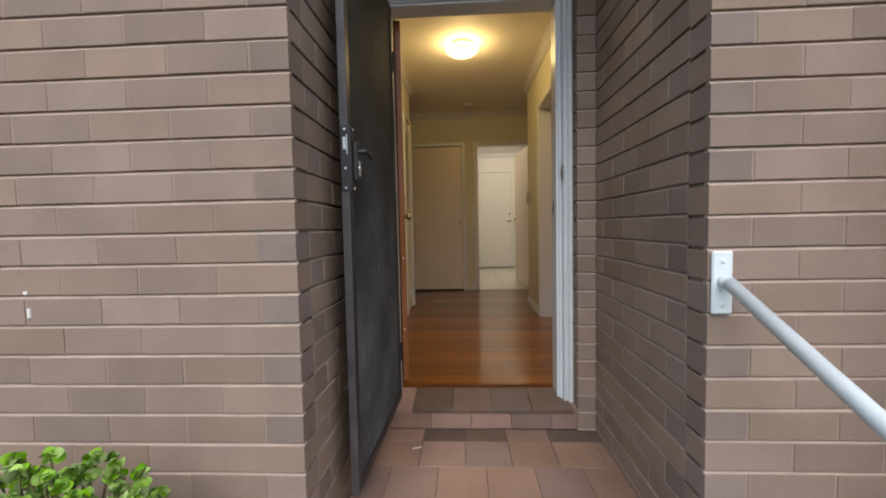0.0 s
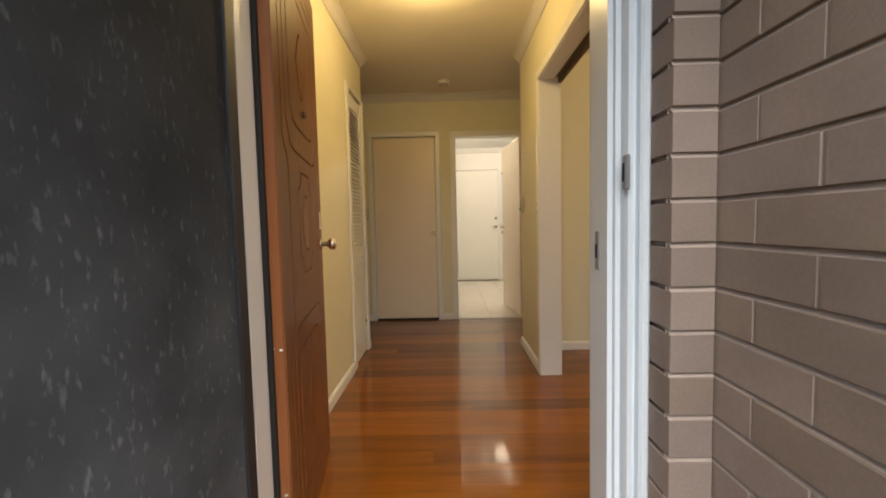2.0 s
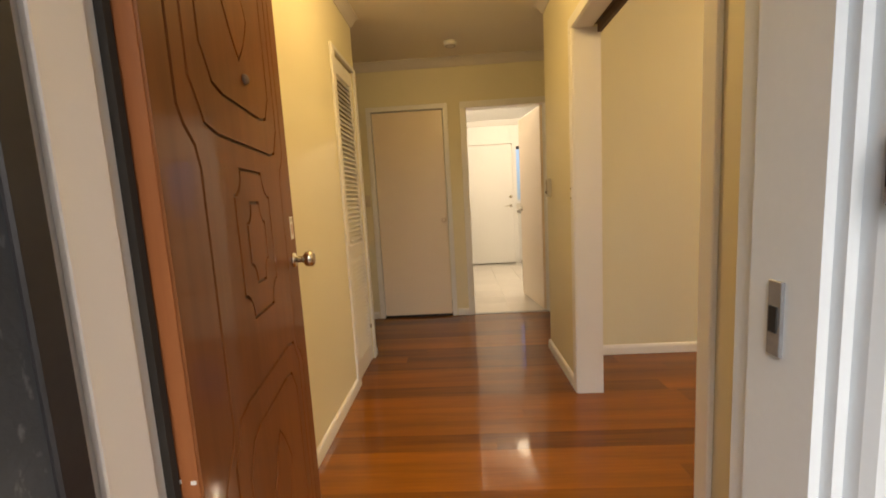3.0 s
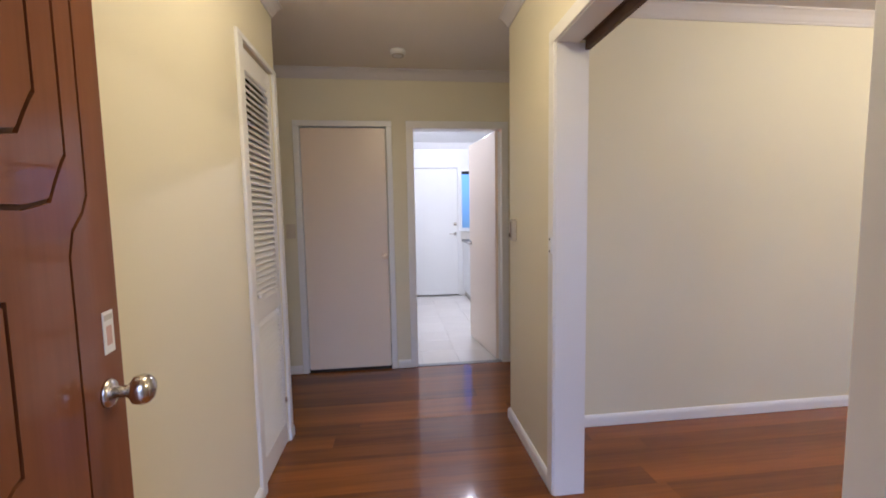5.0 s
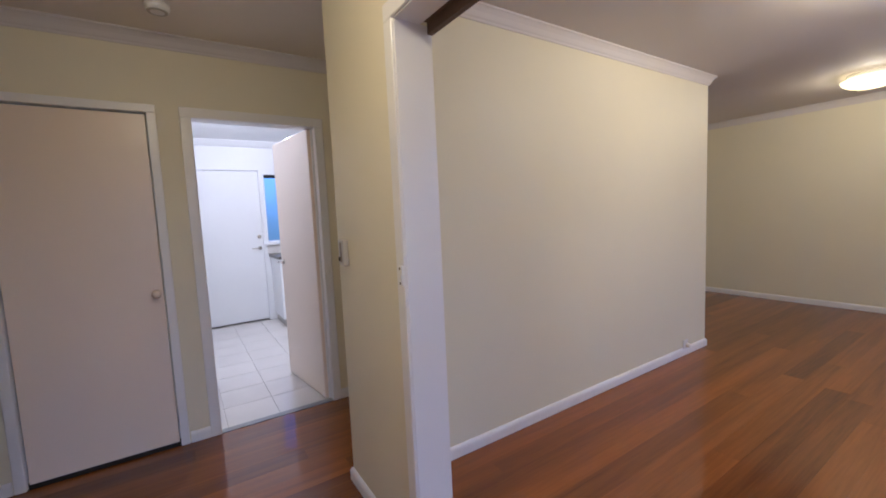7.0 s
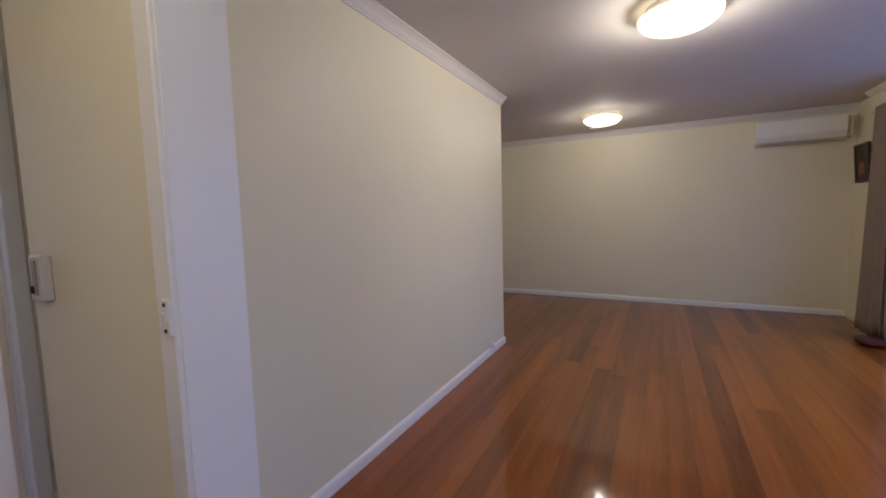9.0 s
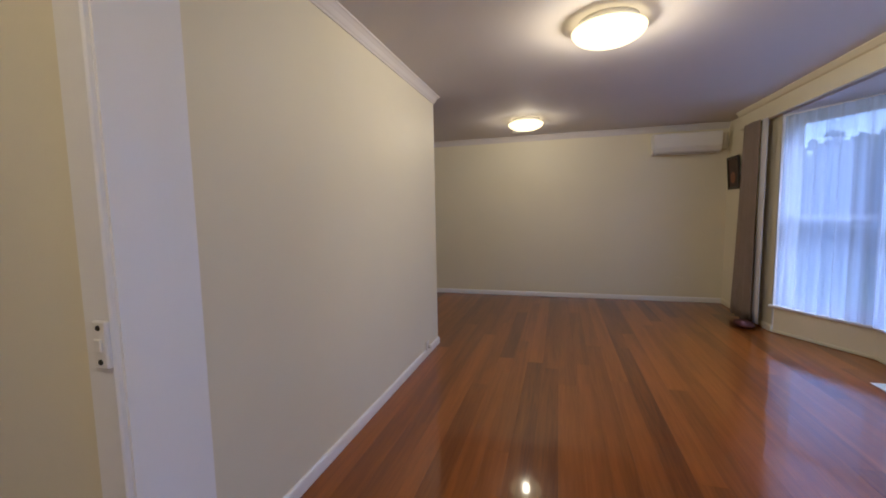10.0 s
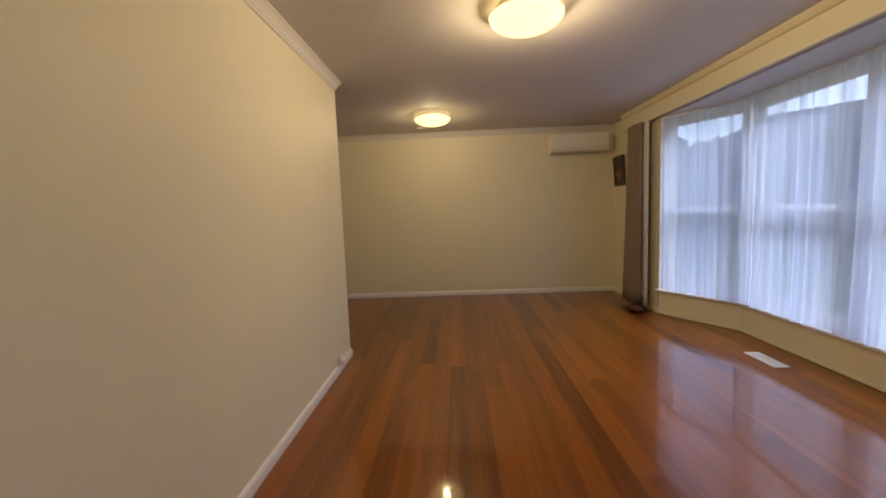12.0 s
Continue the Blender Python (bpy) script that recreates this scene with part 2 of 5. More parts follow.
SOIL = material("garden_soil_and_grass", (0.10, 0.115, 0.05), 0.95, vary=0.4, scale=1.5, fine=40, bump=0.6, depth=0.02)
LEAF = material("fresh_green_leaf", (0.21, 0.38, 0.025), 0.45, vary=0.3, scale=20, bump=0.2, island=0.4)
STEM = material("green_brown_stem", (0.15, 0.16, 0.06), 0.7, vary=0.2)
PLASTIC = material("white_plastic", (0.78, 0.77, 0.74), 0.35, vary=0.02, bump=0.03)
BEIGE = material("beige_plastic", (0.50, 0.47, 0.41), 0.4, vary=0.04, bump=0.05)
# near black for dark parts, and for shade painted into gaps and slots
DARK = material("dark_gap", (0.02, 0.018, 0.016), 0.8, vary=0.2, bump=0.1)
TRACK = material("brown_track_timber", (0.13, 0.085, 0.06), 0.7, vary=0.2, scale=8, bump=0.2)
DRAPE = material("taupe_drape_cloth", (0.26, 0.205, 0.168), 0.9, vary=0.1, scale=5, fine=420, bump=0.5, depth=0.001)
LINING = material("pale_drape_lining", (0.62, 0.62, 0.68), 0.9, vary=0.05, fine=400, bump=0.3)
SHEER = sheer_fabric("white_voile")
GLASS = clear_glass("window_glass")
KITCHEN_TILE = material("pale_kitchen_tile", (0.74, 0.71, 0.66), 0.22, vary=0.05, scale=3, fine=70, bump=0.05, per_object=0.03)
KITCHEN_GROUT = material("pale_grout", (0.64, 0.60, 0.55), 0.9, vary=0.1)
BENCH = material("dark_speckled_benchtop", (0.12, 0.11, 0.10), 0.3, vary=0.4, scale=60, fine=300, bump=0.05)
PICTURE = material("dark_painted_canvas", (0.06, 0.032, 0.022), 0.5, vary=0.8, scale=9, fine=40, bump=0.2)
PICTURE_GLOW = material("ochre_paint_patch", (0.24, 0.09, 0.035), 0.5, vary=0.5, scale=20, fine=60, bump=0.2)
BLACK_WOOD = material("black_picture_frame", (0.02, 0.016, 0.014), 0.35, vary=0.2)
RED_CLOTH = material("dark_red_cloth", (0.065, 0.015, 0.012), 0.8, vary=0.3, scale=20, bump=0.4)
VENT_WHITE = material("white_enamel_metal", (0.70, 0.70, 0.67), 0.35, vary=0.04)
ROOF_TILE = material("grey_roof_tile", (0.16, 0.15, 0.145), 0.8, vary=0.25, scale=2, fine=20, bump=0.5)
HOUSE_BRICK = material("far_house_brick", (0.30, 0.22, 0.18), 0.85, vary=0.2, scale=3, fine=30, bump=0.4)
FAR_LEAF = material("far_tree_leaf", (0.05, 0.085, 0.03), 0.7, vary=0.4, scale=6, bump=0.4, island=0.4)
BARK = material("grey_bark", (0.14, 0.11, 0.085), 0.9, vary=0.3, scale=14, bump=0.6)
HALL_GLOW = glowing("lit_hall_lamp_glass", LAMP_COLOUR, 2.4)
LIVING_GLOW = glowing("lit_living_lamp_glass", (1.0, 0.66, 0.19, 1.0), 1.3)
KITCHEN_GLOW = glowing("lit_kitchen_lamp_glass", (1.0, 0.80, 0.56, 1.0), 4.0)


# ---- building blocks ----
def mesh_of(bm, name, mat, smooth=False):
    bmesh.ops.recalc_face_normals(bm, faces=bm.faces)
    me = bpy.data.meshes.new(name)
    bm.to_mesh(me)
    bm.free()
    for m in (mat if isinstance(mat, (list, tuple)) else [mat]):
        me.materials.append(m)
    if smooth:
        for p in me.polygons:
            p.use_smooth = True
    return me


def part(name, bm, mat, parent=None, label="", smooth=False):
    """One mesh object under a thing or a part."""
    ob = new(name, mesh_of(bm, name, mat, smooth))
    if parent is not None:
        ob.parent = parent
    if label:
        ob["label"] = label
    return ob


def empty(name, label, category, group="", kind="", at=None):
    ob = new(name)
    ob.empty_display_size = 0.1
    if at is not None:
        ob.matrix_world = at
    return tagged(ob, label, category, group, kind)


def block(bm, x0, x1, y0, y1, z0, z1, bevel=0.0):
    """Adds a box between two corners, with chamfered edges if bevel is given."""
    made = bmesh.ops.create_cube(bm, size=1.0, matrix=Matrix.Translation(((x0 + x1) / 2, (y0 + y1) / 2, (z0 + z1) / 2)) @ Matrix.Diagonal((abs(x1 - x0), abs(y1 - y0), abs(z1 - z0), 1)))
    if bevel:
        edges = list({e for v in made["verts"] for e in v.link_edges})
        bmesh.ops.bevel(bm, geom=edges, offset=bevel, segments=1, affect="EDGES", profile=0.5)
    return bm


def box(x0, x1, y0, y1, z0, z1, bevel=0.0):
    return block(bmesh.new(), x0, x1, y0, y1, z0, z1, bevel)


def tube(bm, a, b, r, seg=16, r2=None, caps=True):
    a, b = Vector(a), Vector(b)
    m = Matrix.Translation((a + b) / 2) @ (b - a).to_track_quat("Z", "Y").to_matrix().to_4x4()
    bmesh.ops.create_cone(bm, cap_ends=caps, segments=seg, radius1=r, radius2=r if r2 is None else r2, depth=(b - a).length, matrix=m)
    return bm


def lathe(bm, profile, axis=Matrix(), seg=32):
    """Turns a profile of (radius, height) round the z axis of axis."""
    rings = []
    for r, h in profile:
        rings.append([bm.verts.new(axis @ Vector((r * math.cos(2 * math.pi * k / seg), r * math.sin(2 * math.pi * k / seg), h))) for k in range(seg)])
    for a, b in zip(rings, rings[1:]):
        for k in range(seg):
            bm.faces.new((a[k], a[(k + 1) % seg], b[(k + 1) % seg], b[k]))
    for ring in (rings[0], rings[-1]):
        bm.faces.new(ring)
    return bm


def sweep(bm, path, profile, closed=False):
    """Carries a closed profile of (out, up) along a plan path of (x, y); out is to the left of the way."""
    pts = [Vector((x, y)) for x, y in path]
    n = len(pts)
    rings = []
    for i, p in enumerate(pts):
        before = (p - pts[i - 1]).normalized() if i else (pts[1] - p).normalized()
        after = (pts[i + 1] - p).normalized() if i < n - 1 else before
        na, nb = Vector((-before.y, before.x)), Vector((-after.y, after.x))
        m = (na + nb) / max(0.2, 1 + na.dot(nb))
        rings.append([bm.verts.new((p.x + m.x * o, p.y + m.y * o, u)) for o, u in profile])
    k = len(profile)
    for a, b in zip(rings, rings[1:]):
        for j in range(k):
            bm.faces.new((a[j], a[(j + 1) % k], b[(j + 1) % k], b[j]))
    bm.faces.new(rings[0])
    bm.faces.new(rings[-1])
    return bm


def slab_with_holes(bm, axis, at, thick, u0, u1, z0, z1, holes):
    """A wall across 'x' or 'y' from at to at + thick, with openings (u0, u1, z0, z1)."""
    us = sorted({u0, u1, *[h[0] for h in holes], *[h[1] for h in holes]})
    for a, b in zip(us, us[1:]):
        mid, low = (a + b) / 2, z0
        for h in sorted([h for h in holes if h[0] < mid < h[1]], key=lambda h: h[2]):
            if h[2] > low:
                block(bm, *((at, at + thick, a, b) if axis == "x" else (a, b, at, at + thick)), low, h[2])
            low = h[3]
        if low < z1:
            block(bm, *((at, at + thick, a, b) if axis == "x" else (a, b, at, at + thick)), low, z1)
    bmesh.ops.remove_doubles(bm, verts=bm.verts, dist=1e-5)
    return bm


def structure(name, bm, mat, label, category, smooth=False):
    return tagged(part(name, bm, mat, smooth=smooth), label, category, kind="structure")


# ---- plan ----
# y runs into the house, z = 0 is the timber floor inside
FRONT, CORNER_L, CORNER_R = 2.043, -0.188, 0.940      # street face and sides of the brick porch
PIER_Y, PIER_X = 2.95, 0.848                          # brick return beside the door frame
DOOR_L, DOOR_R, FRAME_Y0, FRAME_Y1 = -0.092, 0.788, 3.03, 3.24
HALL_L, HALL_R, FAR_Y = -0.31, 1.035, 6.595           # inside faces of the hall
LIVE_X0, LIVE_X1, PART_Y = 1.170, 6.99, 5.455         # living room: near wall, far wall, partition face
OPEN_Y0, OPEN_Y1, OPEN_Z = 3.738, 4.895, 2.012         # cased opening from hall to living room
CEIL, SOUTH_Y = 2.472, 2.075
BAY = [(1.90, SOUTH_Y), (2.65, 1.63), (4.87, 1.63), (5.62, SOUTH_Y)]
SILL_Z, HEAD_Z = 0.290, 2.20

# walls of the hall, passage, kitchen and living room
structure("wall_hall_left", slab_with_holes(bmesh.new(), "x", HALL_L - 0.12, 0.12, FRAME_Y1, 5.61, 0, CEIL, [(5.11, 5.55, 0.0, 2.075)]), CREAM, "cream painted plaster hall wall with cupboard opening", "wall")
structure("wall_cupboard_back", box(HALL_L - 0.72, HALL_L - 0.62, 4.9, 5.61, 0, CEIL), CREAM, "plain cream wall at the back of cupboard", "wall")
structure("wall_passage_left", slab_with_holes(bmesh.new(), "y", 5.49, 0.12, -2.2, HALL_L - 0.12, 0, CEIL, []), CREAM, "cream painted plaster passage wall", "wall")
structure("wall_passage_end", box(-2.32, -2.2, 5.49, FAR_Y, 0, CEIL), CREAM, "cream painted plaster wall ending the passage", "wall")
structure("wall_hall_far", slab_with_holes(bmesh.new(), "y", FAR_Y, 0.12, -2.32, 7.1, 0, CEIL, [(-0.415, 0.284, 0, 2.03), (0.490, 1.246, 0, 2.02)]), CREAM, "cream painted plaster wall with two doorways", "wall")
structure("wall_hall_right", slab_with_holes(bmesh.new(), "x", HALL_R, LIVE_X0 - HALL_R, FRAME_Y1, 5.62, 0, CEIL, [(OPEN_Y0 - 0.02, OPEN_Y1 + 0.02, 0, OPEN_Z + 0.02)]), CREAM, "cream painted plaster wall with wide cased opening", "wall")
structure("wall_partition", box(LIVE_X0, 4.46, PART_Y, 5.62, 0, CEIL), CREAM, "long cream painted partition wall ending in free corner", "wall")
structure("wall_living_far", box(LIVE_X1, LIVE_X1 + 0.14, SOUTH_Y - 0.2, FAR_Y, 0, CEIL), CREAM, "cream painted plaster end wall of living room", "wall")
structure("wall_living_near", box(LIVE_X0 - 0.08, LIVE_X0, 2.32, FRAME_Y1, 0, CEIL), CREAM, "cream painted plaster wall beside the porch", "wall")
structure("wall_living_south_far", box(5.62, LIVE_X1, SOUTH_Y - 0.2, SOUTH_Y, 0, CEIL), CREAM, "cream painted plaster wall beside the bay window", "wall")
structure("wall_living_south_near", box(LIVE_X0 - 0.08, 1.90, SOUTH_Y - 0.01, 2.32, 0, CEIL), CREAM, "cream painted plaster wall beside the bay window", "wall")
structure("wall_front_inside_left", box(HALL_L - 0.12, DOOR_L - 0.06, 3.06, FRAME_Y1, -0.1, CEIL), CREAM, "cream plaster wall beside the front door", "wall")
structure("wall_front_inside_right", box(DOOR_R + 0.06, LIVE_X0, 3.06, FRAME_Y1, -0.1, CEIL), CREAM, "cream plaster wall beside the front door", "wall")
structure("wall_front_inside_top", box(DOOR_L - 0.06, DOOR_R + 0.06, 3.06, FRAME_Y1, 2.13, CEIL), CREAM, "cream plaster wall above the front door", "wall")

# closet behind the shut door
structure("wall_closet", box(-0.6, 0.40, 7.25, 7.35, 0, CEIL), CREAM, "plain wall at the back of closet", "wall")

# ceilings
structure("ceiling_hall", block(box(-2.32, 1.10, FRAME_Y1 - 0.18, FAR_Y + 0.12, CEIL, CEIL + 0.1), 1.10, 4.40, 5.55, FAR_Y + 0.12, CEIL, CEIL + 0.1), CEILING_LIT, "painted plaster hall ceiling with lamplight in its colour", "ceiling")
structure("ceiling", block(box(1.10, LIVE_X1 + 0.14, SOUTH_Y - 0.2, 5.55, CEIL, CEIL + 0.1), 4.40, LIVE_X1 + 0.14, 5.55, FAR_Y + 0.12, CEIL, CEIL + 0.1), CEILING, "off-white painted plaster ceiling", "ceiling")
structure("ceiling_kitchen", box(-0.2, 3.6, FAR_Y + 0.12, 9.75, CEIL - 0.05, CEIL + 0.05), KITCHEN_WHITE, "white painted kitchen ceiling", "ceiling")
bm = bmesh.new()
v = [bm.verts.new((x, y, z)) for z in (2.262, 2.36) for x, y in [(1.90, SOUTH_Y), (2.60, 1.50), (4.92, 1.50), (5.62, SOUTH_Y)]]
for f in ((0, 1, 2, 3), (7, 6, 5, 4), (0, 4, 5, 1), (1, 5, 6, 2), (2, 6, 7, 3), (3, 7, 4, 0)):
    bm.faces.new([v[i] for i in f])
structure("ceiling_bay", bm, CEILING, "off-white soffit over the bay window", "ceiling")

# pelmet that boxes in the head of the bay
pelmet = empty("pelmet", "cream painted boxed pelmet above the bay window", "pelmet", kind="structure")
part("board", box(LIVE_X0, 6.42, 2.135, 2.155, 2.262, CEIL), CREAM, pelmet)
part("end_board", box(6.40, 6.42, SOUTH_Y, 2.135, 2.262, CEIL), CREAM, pelmet)
part("soffit", box(5.62, 6.40, SOUTH_Y, 2.135, 2.275, 2.29), CREAM, pelmet)
part("bead", box(LIVE_X0, 6.425, 2.155, 2.162, 2.262, 2.276, 0.002), CREAM, pelmet)

# coved cornices
COVE = [(0, CEIL), (0, CEIL - 0.078), (0.007, CEIL - 0.078), (0.010, CEIL - 0.066), (0.016, CEIL - 0.058), (0.027, CEIL - 0.034), (0.038, CEIL - 0.020), (0.046, CEIL - 0.012), (0.052, CEIL - 0.010), (0.052, CEIL)]


def cornice(name, path):
    structure(name, sweep(bmesh.new(), path, COVE), CEILING, "white moulded plaster cornice", "cornice")


cornice("cornice_hall_right", [(HALL_R, FRAME_Y1), (HALL_R, 5.62), (4.46, 5.62)])
cornice("cornice_living_partition", [(4.46, 5.62), (4.46, PART_Y), (LIVE_X0, PART_Y), (LIVE_X0, FRAME_Y1)])
cornice("cornice_hall_far", [(LIVE_X1, FAR_Y), (-2.2, FAR_Y)])
cornice("cornice_hall_left", [(-2.2, 5.61), (HALL_L, 5.61), (HALL_L, FRAME_Y1)])
cornice("cornice_far_wall", [(LIVE_X1, 2.075), (LIVE_X1, FAR_Y)])
structure("cornice_pelmet", sweep(bmesh.new(), [(LIVE_X0, 2.155), (6.42, 2.155)], [(0, CEIL), (0, CEIL - 0.05), (0.02, CEIL - 0.045), (0.05, CEIL - 0.01), (0.05, CEIL)]), CREAM, "small cream plaster cornice over the pelmet", "cornice")

# skirting boards
SKIRT = [(0, 0.003), (0.015, 0.003), (0.015, 0.050), (0.012, 0.062), (0.006, 0.070), (0, 0.072)]


def skirting(path, mat=WHITE):
    structure("baseboard", sweep(bmesh.new(), path, SKIRT), mat, "white gloss painted timber skirting board", "baseboard")


skirting([(4.46, 5.62), (4.46, PART_Y), (LIVE_X0, PART_Y), (LIVE_X0, OPEN_Y1 + 0.05)])
skirting([(HALL_R, OPEN_Y1 + 0.066), (HALL_R, 5.62), (4.46, 5.62)])
skirting([(LIVE_X1, SOUTH_Y), (LIVE_X1, FAR_Y)])
skirting([(HALL_L, 5.048), (HALL_L, FRAME_Y1)])
skirting([(-2.2, 5.61), (HALL_L, 5.61), (HALL_L, 5.602)])
skirting([(-0.462, FAR_Y), (-2.2, FAR_Y)])
skirting([(0.444, FAR_Y), (0.332, FAR_Y)])
skirting([(LIVE_X1, FAR_Y), (1.30, FAR_Y)])
skirting([(HALL_R, FRAME_Y1), (HALL_R, OPEN_Y0 - 0.066)])
skirting([(BAY[3][0], SOUTH_Y), (LIVE_X1, SOUTH_Y)], CREAM)

# cased opening between hall and living room
casing = empty("opening_casing", "white gloss painted lining and architraves of the wide opening", "door casing", kind="structure")
part("lining", box(HALL_R - 0.006, LIVE_X0 + 0.003, OPEN_Y1, OPEN_Y1 + 0.02, 0.002, OPEN_Z), WHITE, casing)
part("lining", box(HALL_R - 0.006, LIVE_X0 + 0.003, OPEN_Y0 - 0.02, OPEN_Y0, 0.002, OPEN_Z), WHITE, casing)
part("head_lining", box(HALL_R - 0.006, 1.128, OPEN_Y0 - 0.02, OPEN_Y1 + 0.02, OPEN_Z, OPEN_Z + 0.02), WHITE, casing)
part("track_groove", box(1.128, 1.156, OPEN_Y0, OPEN_Y1, OPEN_Z + 0.012, OPEN_Z + 0.02), TRACK, casing, "dark brown sliding track in the head")
part("track_lip", box(1.156, LIVE_X0 + 0.006, OPEN_Y0, OPEN_Y1, OPEN_Z - 0.028, OPEN_Z + 0.02), TRACK, casing, "brown timber edge below the head")


def architrave(parent, side, pos, lo, hi, top, w=0.062, t=0.016, mat=WHITE):
    """Two uprights and a head round an opening in a wall face; side is the way the face looks."""
    ax, sg = side[1], 1 if side[0] == "+" else -1
    for a, b in ((lo - w, lo), (hi, hi + w)):
        p = sorted((pos, pos + sg * t))
        part("architrave", box(*((p[0], p[1], a, b) if ax == "x" else (a, b, p[0], p[1])), 0.002, top, 0.003), mat, parent)
    p = sorted((pos, pos + sg * t))
    part("architrave_head", box(*((p[0], p[1], lo - w, hi + w) if ax == "x" else (lo - w, hi + w, p[0], p[1])), top, top + w, 0.003), mat, parent)


architrave(casing, "-x", HALL_R, OPEN_Y0 - 0.005, OPEN_Y1 + 0.005, OPEN_Z + 0.005, 0.058)

# ---- floors ----

def floor_row_spans(y):
    """The stretches of x that a board at y covers."""
    if y < SOUTH_Y:
        k = (SOUTH_Y - y) / (SOUTH_Y - 1.63)
        return [(1.90 + 0.75 * k - 0.14, 5.62 - 0.75 * k + 0.14)]
    if y < FRAME_Y1 - 0.06:
        return [(LIVE_X0, LIVE_X1)]
    if y < PART_Y - 0.1:
        return [(HALL_L - 0.02, LIVE_X1)]
    return [(-2.2, LIVE_X1)]


floor = structure("floor", block(box(LIVE_X0 - 0.02, LIVE_X1 + 0.14, 1.66, 3.19, -0.14, -0.022), -2.32, LIVE_X1 + 0.14, 3.19, FAR_Y + 0.12, -0.14, -0.022), DARK, "polished red-brown timber board floor", "floor")
structure("floor_threshold", box(DOOR_L - 0.05, DOOR_R + 0.05, 3.195, FRAME_Y1 + 0.0, -0.10, -0.001, 0.003), FLOOR_WOOD, "varnished timber threshold of the front door", "threshold")

# kitchen floor, walls and closing planes
structure("floor_kitchen", box(-0.2, 3.6, FAR_Y + 0.04, 9.75, -0.14, -0.004), KITCHEN_GROUT, "pale ceramic tiled kitchen floor", "floor")
structure("wall_kitchen_left", box(0.40, 0.49, FAR_Y + 0.12, 9.6, 0, CEIL), KITCHEN_WHITE, "white painted kitchen wall", "wall")
structure("wall_kitchen_right", box(3.4, 3.52, FAR_Y + 0.12, 9.75, 0, CEIL), KITCHEN_WHITE, "white painted kitchen wall", "wall")
structure("wall_kitchen_back", slab_with_holes(bmesh.new(), "y", 9.60, 0.14, 0.40, 3.52, 0, CEIL, [(0.50, 1.335, 0, 2.05), (1.37, 2.75, 1.06, 2.02)]), KITCHEN_WHITE, "white painted kitchen back wall", "wall")
structure("kitchen_cornice", sweep(bmesh.new(), [(3.4, 9.6), (0.49, 9.6), (0.49, FAR_Y + 0.12)], [(0, CEIL - 0.05), (0, CEIL - 0.13), (0.02, CEIL - 0.12), (0.07, CEIL - 0.06), (0.07, CEIL - 0.05)]), KITCHEN_WHITE, "white plaster kitchen cornice", "cornice")

# ---- ground outside ----
structure("ground", box(-900, 900, -900, 900, -0.62, -0.50), SOIL, "lawn and garden soil in front of the house", "ground")
structure("path", box(-0.28, 1.30, -4, 1.42, -0.60, -0.485, 0.006), CONCRETE, "grey concrete garden path", "path")
porch_steps = empty("porch_steps", "red terracotta tiled porch with step up to the door", "steps", kind="structure")
part("porch_base", box(-0.20, 0.95, 1.80, 3.06, -0.6, -0.158), CONCRETE, porch_steps)
part("lower_step", box(-0.20, 0.95, 1.44, 1.80, -0.6, -0.31, 0.006), CONCRETE, porch_steps, "grey concrete lower step")
part("sill_bed", box(-0.18, 0.93, 2.984, 3.20, -0.158, -0.062), GROUT, porch_steps)

# ---- front door frame ----
door_frame = empty("door_frame", "white painted moulded front door frame", "door frame", kind="structure")


def jamb(x_in, x_out, z1):
    """A rebated, fluted upright of the frame."""
    bm = bmesh.new()
    s = 1 if x_out > x_in else -1
    w = abs(x_out - x_in)
    prof = [(0, 3.075), (0.012, 3.075), (0.012, 3.058), (0.016, 3.045), (0.024, 3.040), (0.026, 3.050), (0.034, 3.050), (0.036, 3.034), (0.042, 3.028), (w - 0.006, 3.028), (w, 3.034), (w, 3.24), (0.0, 3.24), (0.0, 3.195), (-0.012, 3.195), (-0.012, 3.09), (0, 3.09)]
    lo = [bm.verts.new((x_in + s * a, b, -0.085)) for a, b in prof]
    hi = [bm.verts.new((x_in + s * a, b, z1)) for a, b in prof]
    for i in range(len(prof)):
        j = (i + 1) % len(prof)
        bm.faces.new((lo[i], lo[j], hi[j], hi[i]))
    bm.faces.new(lo)
    bm.faces.new(hi)
    return bm


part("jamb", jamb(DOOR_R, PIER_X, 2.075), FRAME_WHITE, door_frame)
part("jamb", box(DOOR_L - 0.05, DOOR_L, 3.06, 3.222, -0.06, 2.075, 0.003), WHITE, door_frame)
# dark strip added to paint the shade between jamb and hinge edge
part("seal_strip", box(DOOR_L + 0.0005, DOOR_L + 0.014, 3.2085, 3.2215, 0.0, 2.06), DARK, door_frame, "dark strip put in for the shade beside the hinges")
part("door_stop", box(DOOR_L, DOOR_L + 0.012, 3.105, 3.182, -0.05, 2.063, 0.002), WHITE, door_frame)
head = bmesh.new()
for y0, y1, z0, z1 in ((3.075, 3.24, 2.075, 2.135), (3.050, 3.075, 2.088, 2.135), (3.034, 3.050, 2.105, 2.135), (3.09, 3.195, 2.063, 2.075)):
    block(head, DOOR_L - 0.05, PIER_X, y0, y1, z0, z1, 0.002)
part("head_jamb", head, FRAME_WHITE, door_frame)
striker = part("screen_striker", box(DOOR_R + 0.004, DOOR_R + 0.015, 3.030, 3.050, 1.132, 1.208, 0.003), GREY_EDGE, door_frame, "weathered grey screen door striker")
